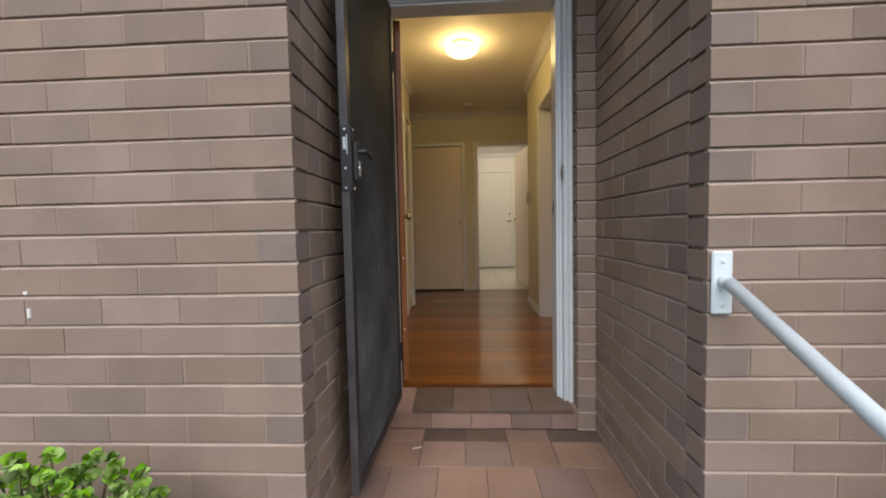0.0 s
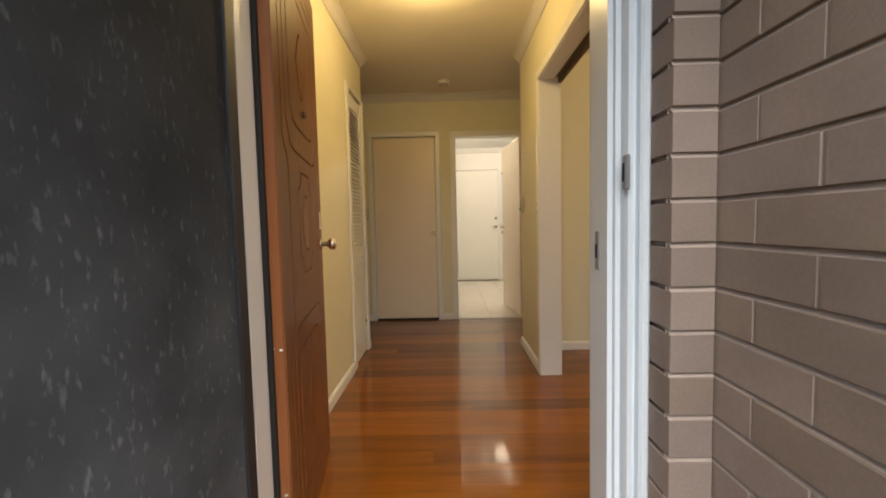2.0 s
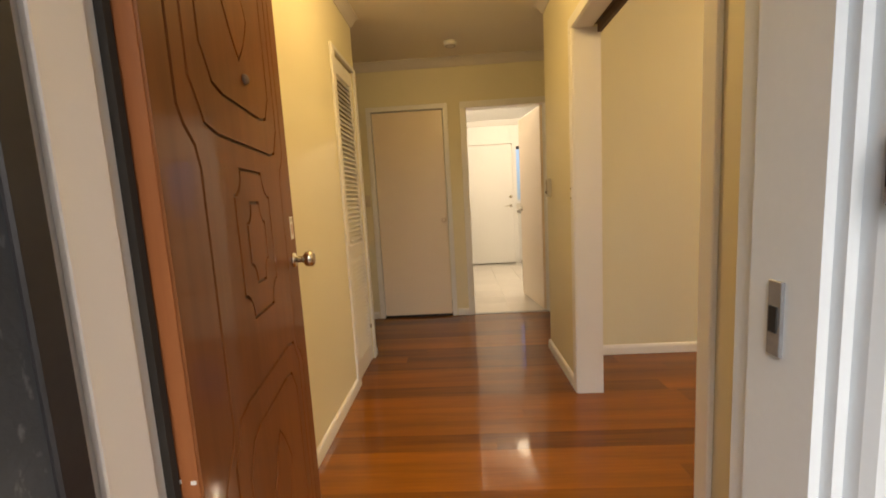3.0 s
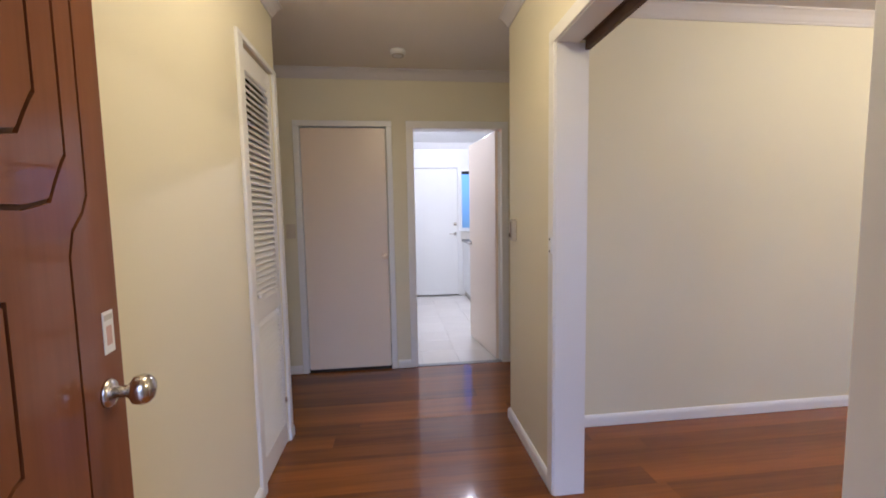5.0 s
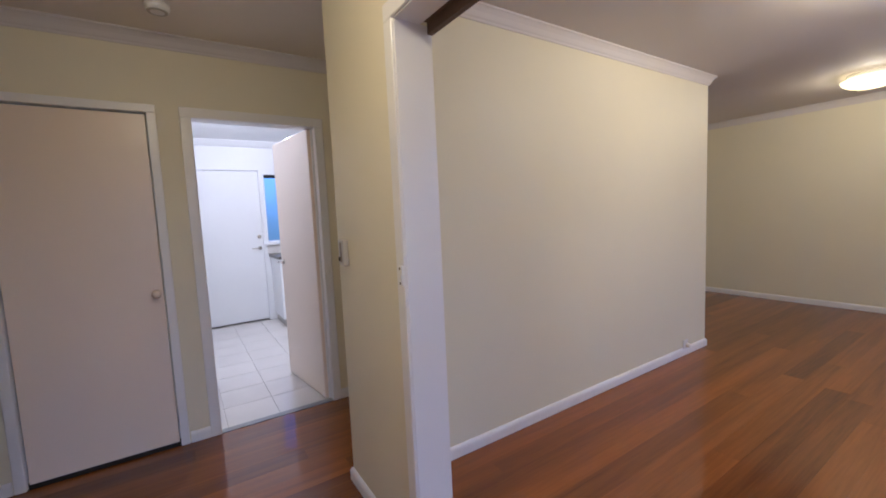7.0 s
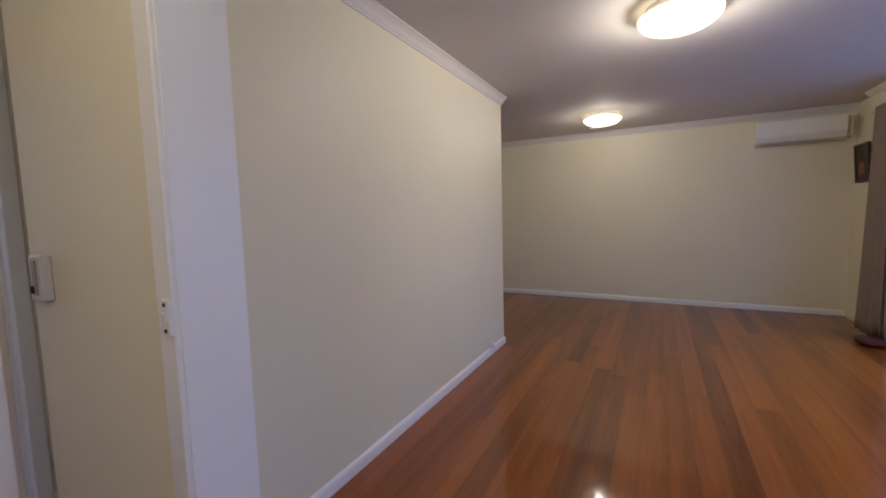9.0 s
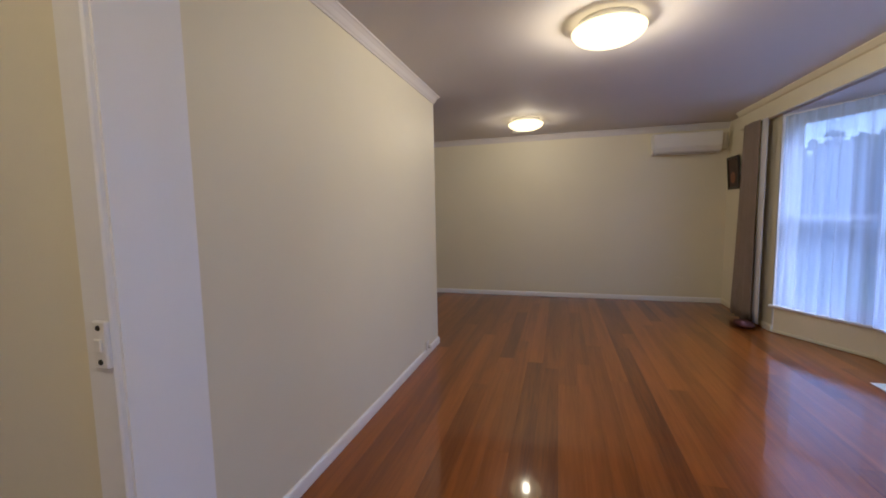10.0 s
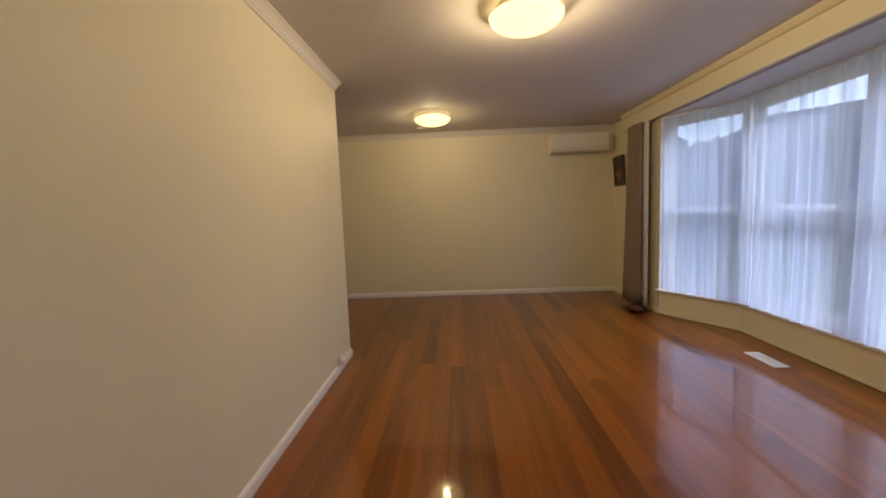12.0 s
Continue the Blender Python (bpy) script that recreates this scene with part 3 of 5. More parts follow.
part("striker_slot", box(DOOR_R + 0.002, DOOR_R + 0.005, 3.036, 3.046, 1.15, 1.19, 0.001), DARK, striker)
strike = part("strike_plate", box(DOOR_R - 0.016, DOOR_R - 0.011, 3.136, 3.158, 0.945, 1.04, 0.001), GREY_EDGE, door_frame, "dull metal strike plate")
part("strike_slot", box(DOOR_R - 0.018, DOOR_R - 0.015, 3.141, 3.153, 0.975, 1.008), DARK, strike)


# ---- doors ----
def offset_outline(pts, d):
    """Moves a closed outline of (u, v), anticlockwise, outwards by d."""
    out = []
    for i, p in enumerate(pts):
        a, b, c = Vector(pts[i - 1]), Vector(p), Vector(pts[(i + 1) % len(pts)])
        e1, e2 = (b - a).normalized(), (c - b).normalized()
        n1, n2 = Vector((e1.y, -e1.x)), Vector((e2.y, -e2.x))
        m = (n1 + n2) / max(0.35, 1 + n1.dot(n2))
        out.append(tuple(b + m * d))
    return out


def panel_mesh(outer, holes, z0, z1):
    """A flat sheet with holes: the outlines are filled and given the thickness z0 to z1."""
    bm = bmesh.new()
    edges = []
    for loop in (outer, *holes):
        vs = [bm.verts.new((u, v, z1)) for u, v in loop]
        edges += [bm.edges.new((vs[i - 1], vs[i])) for i in range(len(vs))]
    bmesh.ops.triangle_fill(bm, edges=edges, use_beauty=True, use_dissolve=False, normal=(0, 0, 1))
    faces = list(bm.faces)
    made = bmesh.ops.extrude_face_region(bm, geom=faces)
    bmesh.ops.translate(bm, verts=[g for g in made["geom"] if isinstance(g, bmesh.types.BMVert)], vec=(0, 0, z0 - z1))
    return bm


def scallop(u0, u1, v0, v1, cu, cv, steps=5):
    """An outline with hollow, stepped corners as on carved doors, anticlockwise."""
    pts = []
    for cx, cy, a0 in ((u1, v0, 180), (u1, v1, 270), (u0, v1, 0), (u0, v0, 90)):
        arc = []
        for k in range(steps + 1):
            a = radians(a0 - 90 * k / steps)
            arc.append((cx + cu * math.cos(a), cy + cv * math.sin(a)))
        pts += arc
    return pts


def ogee(uc, vc, hu, hv):
    """A small upright lozenge with curved sides."""
    pts = []
    for k in range(20):
        a = 2 * math.pi * k / 20
        r = 1 - 0.22 * abs(math.sin(2 * a)) ** 0.8
        pts.append((uc + hu * r * math.cos(a), vc + hv * r * math.sin(a)))
    return pts


def build_front_door():
    w, h, t = 0.823, 2.05, 0.046
    # door space: u along the leaf from the hinge, v up, w out of the carved face
    d = Vector((-0.195 + 0.050, 4.045 - 3.235, 0)).normalized()
    out = Vector((d.y, -d.x, 0))
    base = Matrix(((d.x, 0, out.x, -0.050), (d.y, 0, out.y, 3.235), (0, 1, 0, 0.012), (0, 0, 0, 1)))
    door = empty("front_door", "open brown stained timber front door with carved panels", "door", at=base)
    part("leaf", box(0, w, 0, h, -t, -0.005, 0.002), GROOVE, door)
    part("hinge_edge", box(-0.003, 0.004, 0.0, h, -t, -0.004, 0.001), DOOR_EDGE, door, "worn orange hinge edge of the leaf")
    g = 0.0040

    def mirrored(side):
        """Both sides of an outline from the points of its right side, bottom to top."""
        return side + [(w - u, v) for u, v in reversed(side)]

    def upper(m, low, top, c):
        """An upper panel: hollow, stepped corners at the foot."""
        r = w - m
        return mirrored([(r - c - 0.02, low), (r - c * 0.55, low + 0.012), (r - c * 0.35, low + c * 0.5), (r - c * 0.12, low + c * 0.85), (r, low + c), (r, top)])

    def lower(m, low, top, c):
        r = w - m
        return mirrored([(r, low), (r, top - c), (r - c * 0.12, top - c * 0.85), (r - c * 0.35, top - c * 0.5), (r - c * 0.55, top - 0.012), (r - c - 0.02, top)])

    rect = [(0, 0), (w, 0), (w, h), (0, h)]
    field = mirrored([(w - 0.075, 0.09), (w - 0.075, 0.63), (w - 0.092, 0.66), (w - 0.125, 0.69), (w - 0.138, 0.73), (w - 0.138, 1.23), (w - 0.125, 1.27), (w - 0.092, 1.30), (w - 0.075, 1.33), (w - 0.075, 1.96)])
    up, up_in = upper(0.128, 1.305, 1.91, 0.085), upper(0.190, 1.395, 1.85, 0.075)
    dn, dn_in = lower(0.128, 0.14, 0.735, 0.085), lower(0.190, 0.20, 0.655, 0.075)
    mid = scallop(w / 2 - 0.128, w / 2 + 0.128, 0.895, 1.245, 0.050, 0.062)
    part("face", panel_mesh(rect, [offset_outline(field, g)], -0.006, 0.0), DOOR_WOOD, door)
    fld = part("field_panel", panel_mesh(offset_outline(field, -g), [offset_outline(o, g) for o in (up, mid, dn)], -0.006, 0.0008), DOOR_WOOD, door)
    for name, ring, inner, ul in (("upper_panel", up, up_in, ogee(w / 2, 1.63, 0.085, 0.12)), ("lower_panel", dn, dn_in, ogee(w / 2, 0.43, 0.085, 0.13))):
        p = part(name, panel_mesh(offset_outline(ring, -g), [offset_outline(inner, g)], -0.006, 0.0014), DOOR_WOOD, door)
        part("inner_panel", panel_mesh(offset_outline(inner, -g), [offset_outline(ul, g)], -0.006, 0.002), DOOR_WOOD, p)
        part("medallion", panel_mesh(offset_outline(ul, -g), [], -0.006, 0.003), DOOR_WOOD, p)
    star = scallop(w / 2 - 0.066, w / 2 + 0.066, 0.972, 1.168, 0.034, 0.050)
    p = part("middle_panel", panel_mesh(offset_outline(mid, -g), [offset_outline(star, g)], -0.006, 0.0014), DOOR_WOOD, door)
    part("medallion", panel_mesh(offset_outline(star, -g), [], -0.006, 0.002), DOOR_WOOD, p)
    for z, du in ((0.715, 0.008), (0.72, 0.030), (0.30, 0.012)):
        part("chip", box(-0.0045, -0.0028, z, z + 0.006, -du - 0.008, -du), PLASTIC, door, "white paint chip on the edge")
    # knob, viewer, sticker, hinges
    ax = Matrix.Translation((w - 0.062, 0.975, 0.0))
    knob = part("knob", lathe(bmesh.new(), [(0.010, 0.006), (0.011, 0.030), (0.016, 0.036), (0.025, 0.042), (0.028, 0.054), (0.026, 0.064), (0.018, 0.071), (0.004, 0.073)], ax), CHROME, door, "round brushed nickel knob", True)
    part("rose", lathe(bmesh.new(), [(0.026, 0.0), (0.026, 0.004), (0.022, 0.009), (0.012, 0.011)], ax), CHROME, knob, "", True)
    part("viewer", lathe(bmesh.new(), [(0.013, 0.0), (0.013, 0.006), (0.007, 0.012), (0.003, 0.012)], Matrix.Translation((w / 2 + 0.02, 1.47, 0.003))), TRACK, door, "small dark bronze door viewer", True)
    sticker = part("sticker", box(w - 0.062, w - 0.026, 1.045, 1.122, 0.0005, 0.002), PLASTIC, door, "small white printed sticker")
    part("print_bar", box(w - 0.058, w - 0.030, 1.106, 1.116, 0.002, 0.0026), BEIGE, sticker)
    part("print_bar", box(w - 0.053, w - 0.035, 1.060, 1.095, 0.002, 0.0026), material("pink_print", (0.55, 0.36, 0.30), 0.6), sticker)
    for z in (0.28, 1.0, 1.78):
        hinge = bmesh.new()
        tube(hinge, (-0.004, z - 0.05, -t - 0.005), (-0.004, z + 0.05, -t - 0.005), 0.006, 10)
        part("hinge", hinge, TRACK, door, "dark painted butt hinge")
    return door


build_front_door()


def build_screen_door():
    """A security screen door swung back beside the porch wall."""
    w, h, t = 0.815, 2.07, 0.027
    d = Vector((-0.092 + 0.068, 2.268 - 3.08, 0)).normalized()
    out = Vector((-d.y, d.x, 0))
    base = Matrix(((d.x, 0, out.x, -0.068), (d.y, 0, out.y, 3.08), (0, 1, 0, -0.022), (0, 0, 0, 1)))
    door = empty("screen_door", "open black security screen door with worn sheet", "door", at=base)
    fw = 0.038
    for a, b, c, e, n in ((0, fw, 0, h, "stile"), (w - fw, w, 0, h, "stile"), (fw, w - fw, 0, fw, "rail"), (fw, w - fw, h - fw, h, "rail")):
        part(n, box(a, b, c, e, -t, 0, 0.003), SCREEN_FRAME, door)
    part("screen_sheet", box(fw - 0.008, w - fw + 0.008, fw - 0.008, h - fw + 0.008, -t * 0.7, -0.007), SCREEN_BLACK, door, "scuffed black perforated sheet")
    part("edge_strip", box(w, w + 0.003, 0, h, -t, 0.001, 0.001), DARK_EDGE, door, "worn dark metal edge strip")
    z = 1.148
    lock = part("lock_case", box(w - 0.032, w + 0.005, z - 0.10, z + 0.122, -t - 0.001, 0.012, 0.004), SCREEN_FRAME, door, "black lock case with bright worn edges")
    part("lock_cover", box(w - 0.030, w - 0.004, z - 0.062, z + 0.07, 0.012, 0.030, 0.005), SCREEN_FRAME, lock)
    lever = bmesh.new()
    tube(lever, (w - 0.02, z + 0.036, 0.026), (w - 0.02, z + 0.036, 0.055), 0.009, 12)
    tube(lever, (w - 0.02, z + 0.036, 0.05), (w - 0.075, z + 0.032, 0.055), 0.009, 12, 0.008)
    tube(lever, (w - 0.075, z + 0.032, 0.055), (w - 0.100, z + 0.022, 0.052), 0.008, 12, 0.006)
    part("lever", lever, SCREEN_FRAME, lock, "black lever handle")
    part("latch", box(w + 0.0045, w + 0.012, z + 0.040, z + 0.082, -0.016, -0.006, 0.002), STEEL, lock, "bright bare steel latch")
    part("latch_bar", box(w + 0.0045, w + 0.009, z + 0.025, z + 0.090, -0.005, -0.001, 0.001), STEEL, lock)
    for zz in (z - 0.085, z - 0.020, z + 0.108):
        part("screw", lathe(bmesh.new(), [(0.0045, 0), (0.004, 0.002), (0.001, 0.002)], Matrix.Translation((w + 0.005, zz, -0.010)) @ Matrix.Rotation(math.pi / 2, 4, "Y"), 10), STEEL, lock)
    cyl = lathe(bmesh.new(), [(0.010, 0.0), (0.010, 0.004), (0.008, 0.005)], Matrix.Translation((w - 0.019, z - 0.02, 0.03)))
    part("cylinder_plate", box(w - 0.028, w - 0.010, z - 0.045, z + 0.006, 0.029, 0.033, 0.002), STEEL, lock, "worn bright cylinder plate")
    part("key_cylinder", cyl, STEEL, lock, "bright steel key cylinder", True)
    for zz in (z - 0.085, z + 0.11):
        part("screw", lathe(bmesh.new(), [(0.005, 0), (0.004, 0.002)], Matrix.Translation((w - 0.018, zz, 0.012)), 10), STEEL, lock)
    for zz in (0.25, 1.8):
        hinge = tube(bmesh.new(), (-0.006, zz - 0.05, 0.004), (-0.006, zz + 0.05, 0.004), 0.008, 10)
        part("hinge", hinge, SCREEN_FRAME, door)
    return door


build_screen_door()


def flush_door(name, label, w, h, base, mat, knob_u, knob_z, knob_out, lever=False):
    """A plain leaf: u along the width, v up, w towards the viewer."""
    door = empty(name, label, "door", at=base)
    part("leaf", box(0, w, 0, h, -0.035, 0, 0.0025), mat, door)
    for s in ((1, 0.0), (-1, -0.035)):
        ax = Matrix.Translation((knob_u, knob_z, s[1])) @ (Matrix() if s[0] > 0 else Matrix.Rotation(math.pi, 4, "X"))
        if lever:
            k = lathe(bmesh.new(), [(0.025, 0), (0.025, 0.006), (0.010, 0.009), (0.010, 0.045), (0.004, 0.048)], ax, 20)
            tube(k, ax @ Vector((0, 0, 0.042)), ax @ Vector((-0.10, 0, 0.045)), 0.009, 10, 0.007)
            part("lever_handle", k, CHROME, door, "chrome lever handle", True)
        else:
            k = lathe(bmesh.new(), [(0.024, 0), (0.024, 0.005), (0.010, 0.009), (0.011, 0.028), (0.023, 0.036), (0.024, 0.048), (0.014, 0.055), (0.003, 0.056)], ax, 24)
            part("knob", k, knob_out, door, "round painted door knob", True)
    return door


def facing(x, y, ux, uy):
    """A door's pose: u runs along (ux, uy), v up, w to the right of u."""
    d = Vector((ux, uy, 0)).normalized()
    o = Vector((d.y, -d.x, 0))
    return Matrix(((d.x, 0, o.x, x), (d.y, 0, o.y, y), (0, 1, 0, 0.010), (0, 0, 0, 1)))


flush_door("closet_door", "shut plain cream painted flush door", 0.675, 1.994, facing(-0.403, FAR_Y + 0.010, 1, 0) @ pose(0, 0.012, 0), DOOR_CREAM, 0.640, 0.945, DOOR_CREAM)
flush_door("kitchen_door", "open plain cream flush door with chrome lever", 0.742, 1.998, facing(1.236, FAR_Y + 0.06, -0.125, 0.99), DOOR_CREAM, 0.690, 1.0, CHROME, True)

closet_casing = empty("closet_door_casing", "cream painted door casing", "door casing", kind="structure")
architrave(closet_casing, "-y", FAR_Y, -0.410, 0.279, 2.024, 0.046, mat=WHITE)
for a, b, c, e in ((-0.415, -0.409, 0.0, 2.024), (0.278, 0.284, 0.0, 2.024)):
    part("jamb", box(a, b, FAR_Y - 0.001, FAR_Y + 0.118, c + 0.002, e), WHITE, closet_casing)
part("head_jamb", box(-0.415, 0.284, FAR_Y - 0.001, FAR_Y + 0.118, 2.024, 2.031), WHITE, closet_casing)
# dark box behind the leaf's foot paints the shade under the door
part("gap_under_door", box(-0.408, 0.277, FAR_Y + 0.013, FAR_Y + 0.04, -0.02, 0.030), DARK, closet_casing, "dark strip put in for the shade under the door")
kitchen_casing = empty("kitchen_door_casing", "cream painted door casing of the kitchen doorway", "door casing", kind="structure")
architrave(kitchen_casing, "-y", FAR_Y, 0.500, 1.240, 2.012, 0.06, mat=WHITE)
for a, b in ((0.490, 0.500), (1.240, 1.246)):
    part("jamb", box(a, b, FAR_Y - 0.001, FAR_Y + 0.121, 0.002, 2.012), WHITE, kitchen_casing)
part("door_stop", box(1.226, 1.240, FAR_Y + 0.045, FAR_Y + 0.058, 0.002, 2.0), WHITE, kitchen_casing)
part("head_jamb", box(0.490, 1.246, FAR_Y - 0.001, FAR_Y + 0.121, 2.012, 2.021), WHITE, kitchen_casing)
part("threshold_strip", box(0.500, 1.240, FAR_Y - 0.004, FAR_Y + 0.05, -0.01, 0.004, 0.001), GREY_EDGE, kitchen_casing, "dull metal threshold strip")


def build_louvre_door():
    """A narrow louvred cupboard door in the hall wall."""
    y0, y1, x, h = 5.116, 5.545, HALL_L - 0.004, 2.050
    w = y1 - y0
    base = facing(x, y0, 0, 1)
    door = empty("louvre_door", "white louvred timber cupboard door, shut", "door", at=base)
    s = 0.052
    part("stile", box(0, s, 0, h, -0.028, 0, 0.002), WHITE, door)
    part("stile", box(w - s, w, 0, h, -0.028, 0, 0.002), WHITE, door)
    for v0, v1 in ((0.0, 0.13), (0.80, 0.89), (1.955, h)):
        part("rail", box(s, w - s, v0, v1, -0.028, -0.001, 0.002), WHITE, door)
    slat = bmesh.new()
    block(slat, s - 0.004, w - s + 0.004, -0.0042, 0.0042, -0.0225, 0.0225, 0.0012)
    me = mesh_of(slat, "slat", WHITE)
    for lo, hi in ((0.13, 0.80), (0.89, 1.955)):
        n = round((hi - lo) / 0.0296)
        for k in range(n):
            v = lo + (k + 0.5) * (hi - lo) / n
            ob = new("slat", me)
            ob.parent = door
            ob.matrix_local = Matrix.Translation((0, v, -0.015)) @ Matrix.Rotation(radians(48), 4, "X")
    part("knob", lathe(bmesh.new(), [(0.007, 0), (0.007, 0.010), (0.014, 0.016), (0.013, 0.024), (0.004, 0.027)], Matrix.Translation((0.028, 0.93, 0)), 18), WHITE, door, "small white round knob", True)
    part("catch", box(w - 0.03, w - 0.014, 0.24, 0.27, 0, 0.012, 0.002), CHROME, door)
    # dark sheet added behind the slats as the cupboard's shade
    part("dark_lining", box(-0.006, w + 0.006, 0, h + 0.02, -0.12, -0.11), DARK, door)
    cas = empty("louvre_casing", "white painted casing of the louvre cupboard", "door casing", kind="structure")
    part("architrave", box(HALL_L, HALL_L + 0.015, 5.05, 5.11, 0.002, 2.075, 0.003), WHITE, cas)
    part("architrave", box(HALL_L, HALL_L + 0.015, 5.552, 5.602, 0.002, 2.075, 0.003), WHITE, cas)
    part("architrave_head", box(HALL_L, HALL_L + 0.015, 5.05, 5.602, 2.075, 2.10, 0.003), WHITE, cas)


build_louvre_door()


# ---- bay window, curtains ----
def bay_segment(a, b, name, lights, parts_name="pane"):
    """A framed window between two plan points, with a mid rail in each light."""
    a, b = Vector(a), Vector(b)
    d = (b - a).normalized()
    o = Vector((-d.y, d.x))
    length = (b - a).length
    base = Matrix(((d.x, o.x, 0, a.x), (d.y, o.y, 0, a.y), (0, 0, 1, 0), (0, 0, 0, 1)))
    win = empty(name, "white painted timber double-hung bay window", "window", kind="structure", at=base)
    part("wall_below", box(0, length, -0.20, 0.0, -0.12, SILL_Z - 0.02), CREAM, win)
    part("baseboard", box(0, length, 0.0, 0.010, 0.003, 0.030, 0.003), CREAM, win)
    part("window_sill", box(-0.02, length + 0.02, -0.10, 0.035, SILL_Z - 0.02, SILL_Z + 0.008, 0.005), WHITE, win)
    part("head_wall", box(0, length, -0.20, 0.0, HEAD_Z + 0.05, CEIL + 0.05), WHITE, win)
    frame_bm = bmesh.new()
    z0, z1 = SILL_Z + 0.008, HEAD_Z + 0.05
    block(frame_bm, 0, length, -0.13, -0.05, z1 - 0.05, z1, 0.003)
    block(frame_bm, 0, length, -0.13, -0.05, z0, z0 + 0.04, 0.003)
    step = length / lights
    for k in range(lights + 1):
        u = k * step
        block(frame_bm, max(0, u - 0.04), min(length, u + 0.04), -0.13, -0.05, z0, z1, 0.003)
    part("window_frame", frame_bm, WHITE, win)
    for k in range(lights):
        u0, u1 = k * step + 0.04, (k + 1) * step - 0.04
        zm = 1.225
        for za, zb, y in ((z0 + 0.04, zm + 0.02, -0.085), (zm - 0.02, z1 - 0.05, -0.11)):
            sash = bmesh.new()
            block(sash, u0, u1, y - 0.018, y + 0.018, za, za + 0.045, 0.002)
            block(sash, u0, u1, y - 0.018, y + 0.018, zb - 0.045, zb, 0.002)
            block(sash, u0, u0 + 0.04, y - 0.018, y + 0.018, za, zb, 0.002)
            block(sash, u1 - 0.04, u1, y - 0.018, y + 0.018, za, zb, 0.002)
            part("sash", sash, WHITE, win)
            pane = part(parts_name, box(u0 + 0.03, u1 - 0.03, y - 0.002, y + 0.002, za + 0.03, zb - 0.03), GLASS, win)
            pane.visible_shadow = False
    return win


bay_segment(BAY[0], BAY[1], "window_1", 1)
bay_segment(BAY[1], BAY[2], "window_2", 2)
bay_segment(BAY[2], BAY[3], "window_3", 1)
structure("wall_bay_jamb", box(5.60, 5.63, 1.95, SOUTH_Y, 0, 2.262), WHITE, "white window jamb lining", "trim")


def curtain_sheet(path, z0, z1, depth, pitch, seed, flare=0.0, lean=0.0, thick=0.0):
    """Cloth hung in folds along a plan path."""
    rnd = random.Random(seed)
    pts = [Vector(p) for p in path]
    lens = [(b - a).length for a, b in zip(pts, pts[1:])]
    total = sum(lens)
    n = int(total / (pitch / 8))
    phases = [rnd.uniform(-1.0, 1.0) for _ in range(60)]
    rows = 14
    bm = bmesh.new()
    grid = []
    for r in range(rows + 1):
        f = r / rows
        line = []
        for i in range(n + 1):
            s = total * i / n
            q, k = s, 0
            while k < len(lens) - 1 and q > lens[k]:
                q -= lens[k]
                k += 1
            d = (pts[k + 1] - pts[k]).normalized()
            p = pts[k] + d * q
            o = Vector((-d.y, d.x))
            ph = 2 * math.pi * s / pitch
            j = s / total * 20
            wob = phases[int(j) % 60] * (1 - j % 1) + phases[(int(j) + 1) % 60] * (j % 1)
            amp = depth * (0.55 + 0.45 * f) * (1 + 0.35 * math.sin(ph * 0.23 + seed))
            dy = amp * (math.sin(ph + wob * 2.2 + 0.35 * math.sin(f * 3 + wob)) + 0.3 * math.sin(2.3 * ph + wob))
            sx = wob * 0.02 * f + flare * f * (0.5 - i / n) * -2 + lean * f
            q3 = p + o * dy + d * sx
            line.append(bm.verts.new((q3.x, q3.y, z1 + (z0 - z1) * f)))
        grid.append(line)
    for a, b in zip(grid, grid[1:]):
        for i in range(n):
            bm.faces.new((a[i], a[i + 1], b[i + 1], b[i]))
    if thick:
        made = bmesh.ops.extrude_face_region(bm, geom=list(bm.faces))
        bmesh.ops.translate(bm, verts=[g for g in made["geom"] if isinstance(g, bmesh.types.BMVert)], vec=(0, thick, 0))
    return bm


sheer_line = [(1.98, SOUTH_Y + 0.0), (2.68, 1.70), (4.84, 1.70), (5.53, 2.085)]
sheer = empty("sheer_curtain", "long white sheer curtain hanging across the bay window", "curtain")
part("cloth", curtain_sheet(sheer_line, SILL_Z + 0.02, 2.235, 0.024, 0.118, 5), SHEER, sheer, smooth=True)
rail_bm = bmesh.new()
for a, b in zip(sheer_line, sheer_line[1:]):
    tube(rail_bm, (*a, 2.242), (*b, 2.242), 0.008, 8)
part("curtain_track", rail_bm, WHITE, sheer, "white curtain track")

drape = empty("drape", "taupe heavy drape gathered beside the window", "curtain")
part("cloth", curtain_sheet([(6.16, 2.20), (5.80, 2.185)], 0.05, 2.268, 0.036, 0.095, 11, flare=0.09, lean=-0.06, thick=0.004), DRAPE, drape, smooth=True)
part("lining", curtain_sheet([(5.79, 2.17), (5.70, 2.165)], 0.05, 2.268, 0.012, 0.06, 4, thick=0.003), LINING, drape, "pale lining edge of the drape", smooth=True)
bundle = bmesh.new()
bmesh.ops.create_icosphere(bundle, subdivisions=3, radius=1.0, matrix=pose(5.75, 2.27, 0.038) @ Matrix.Diagonal((0.14, 0.095, 0.041, 1)))
for vtx in bundle.verts:
    vtx.co += Vector((0, 0, 1)) * 0.012 * noise.noise(vtx.co * 22) * (1 if vtx.co.z > 0.02 else 0)
    vtx.co.z = max(vtx.co.z, 0.0015)
tagged(part("cloth_bundle", bundle, RED_CLOTH, smooth=True), "dark red cloth lying on floor under the drape", "cloth")


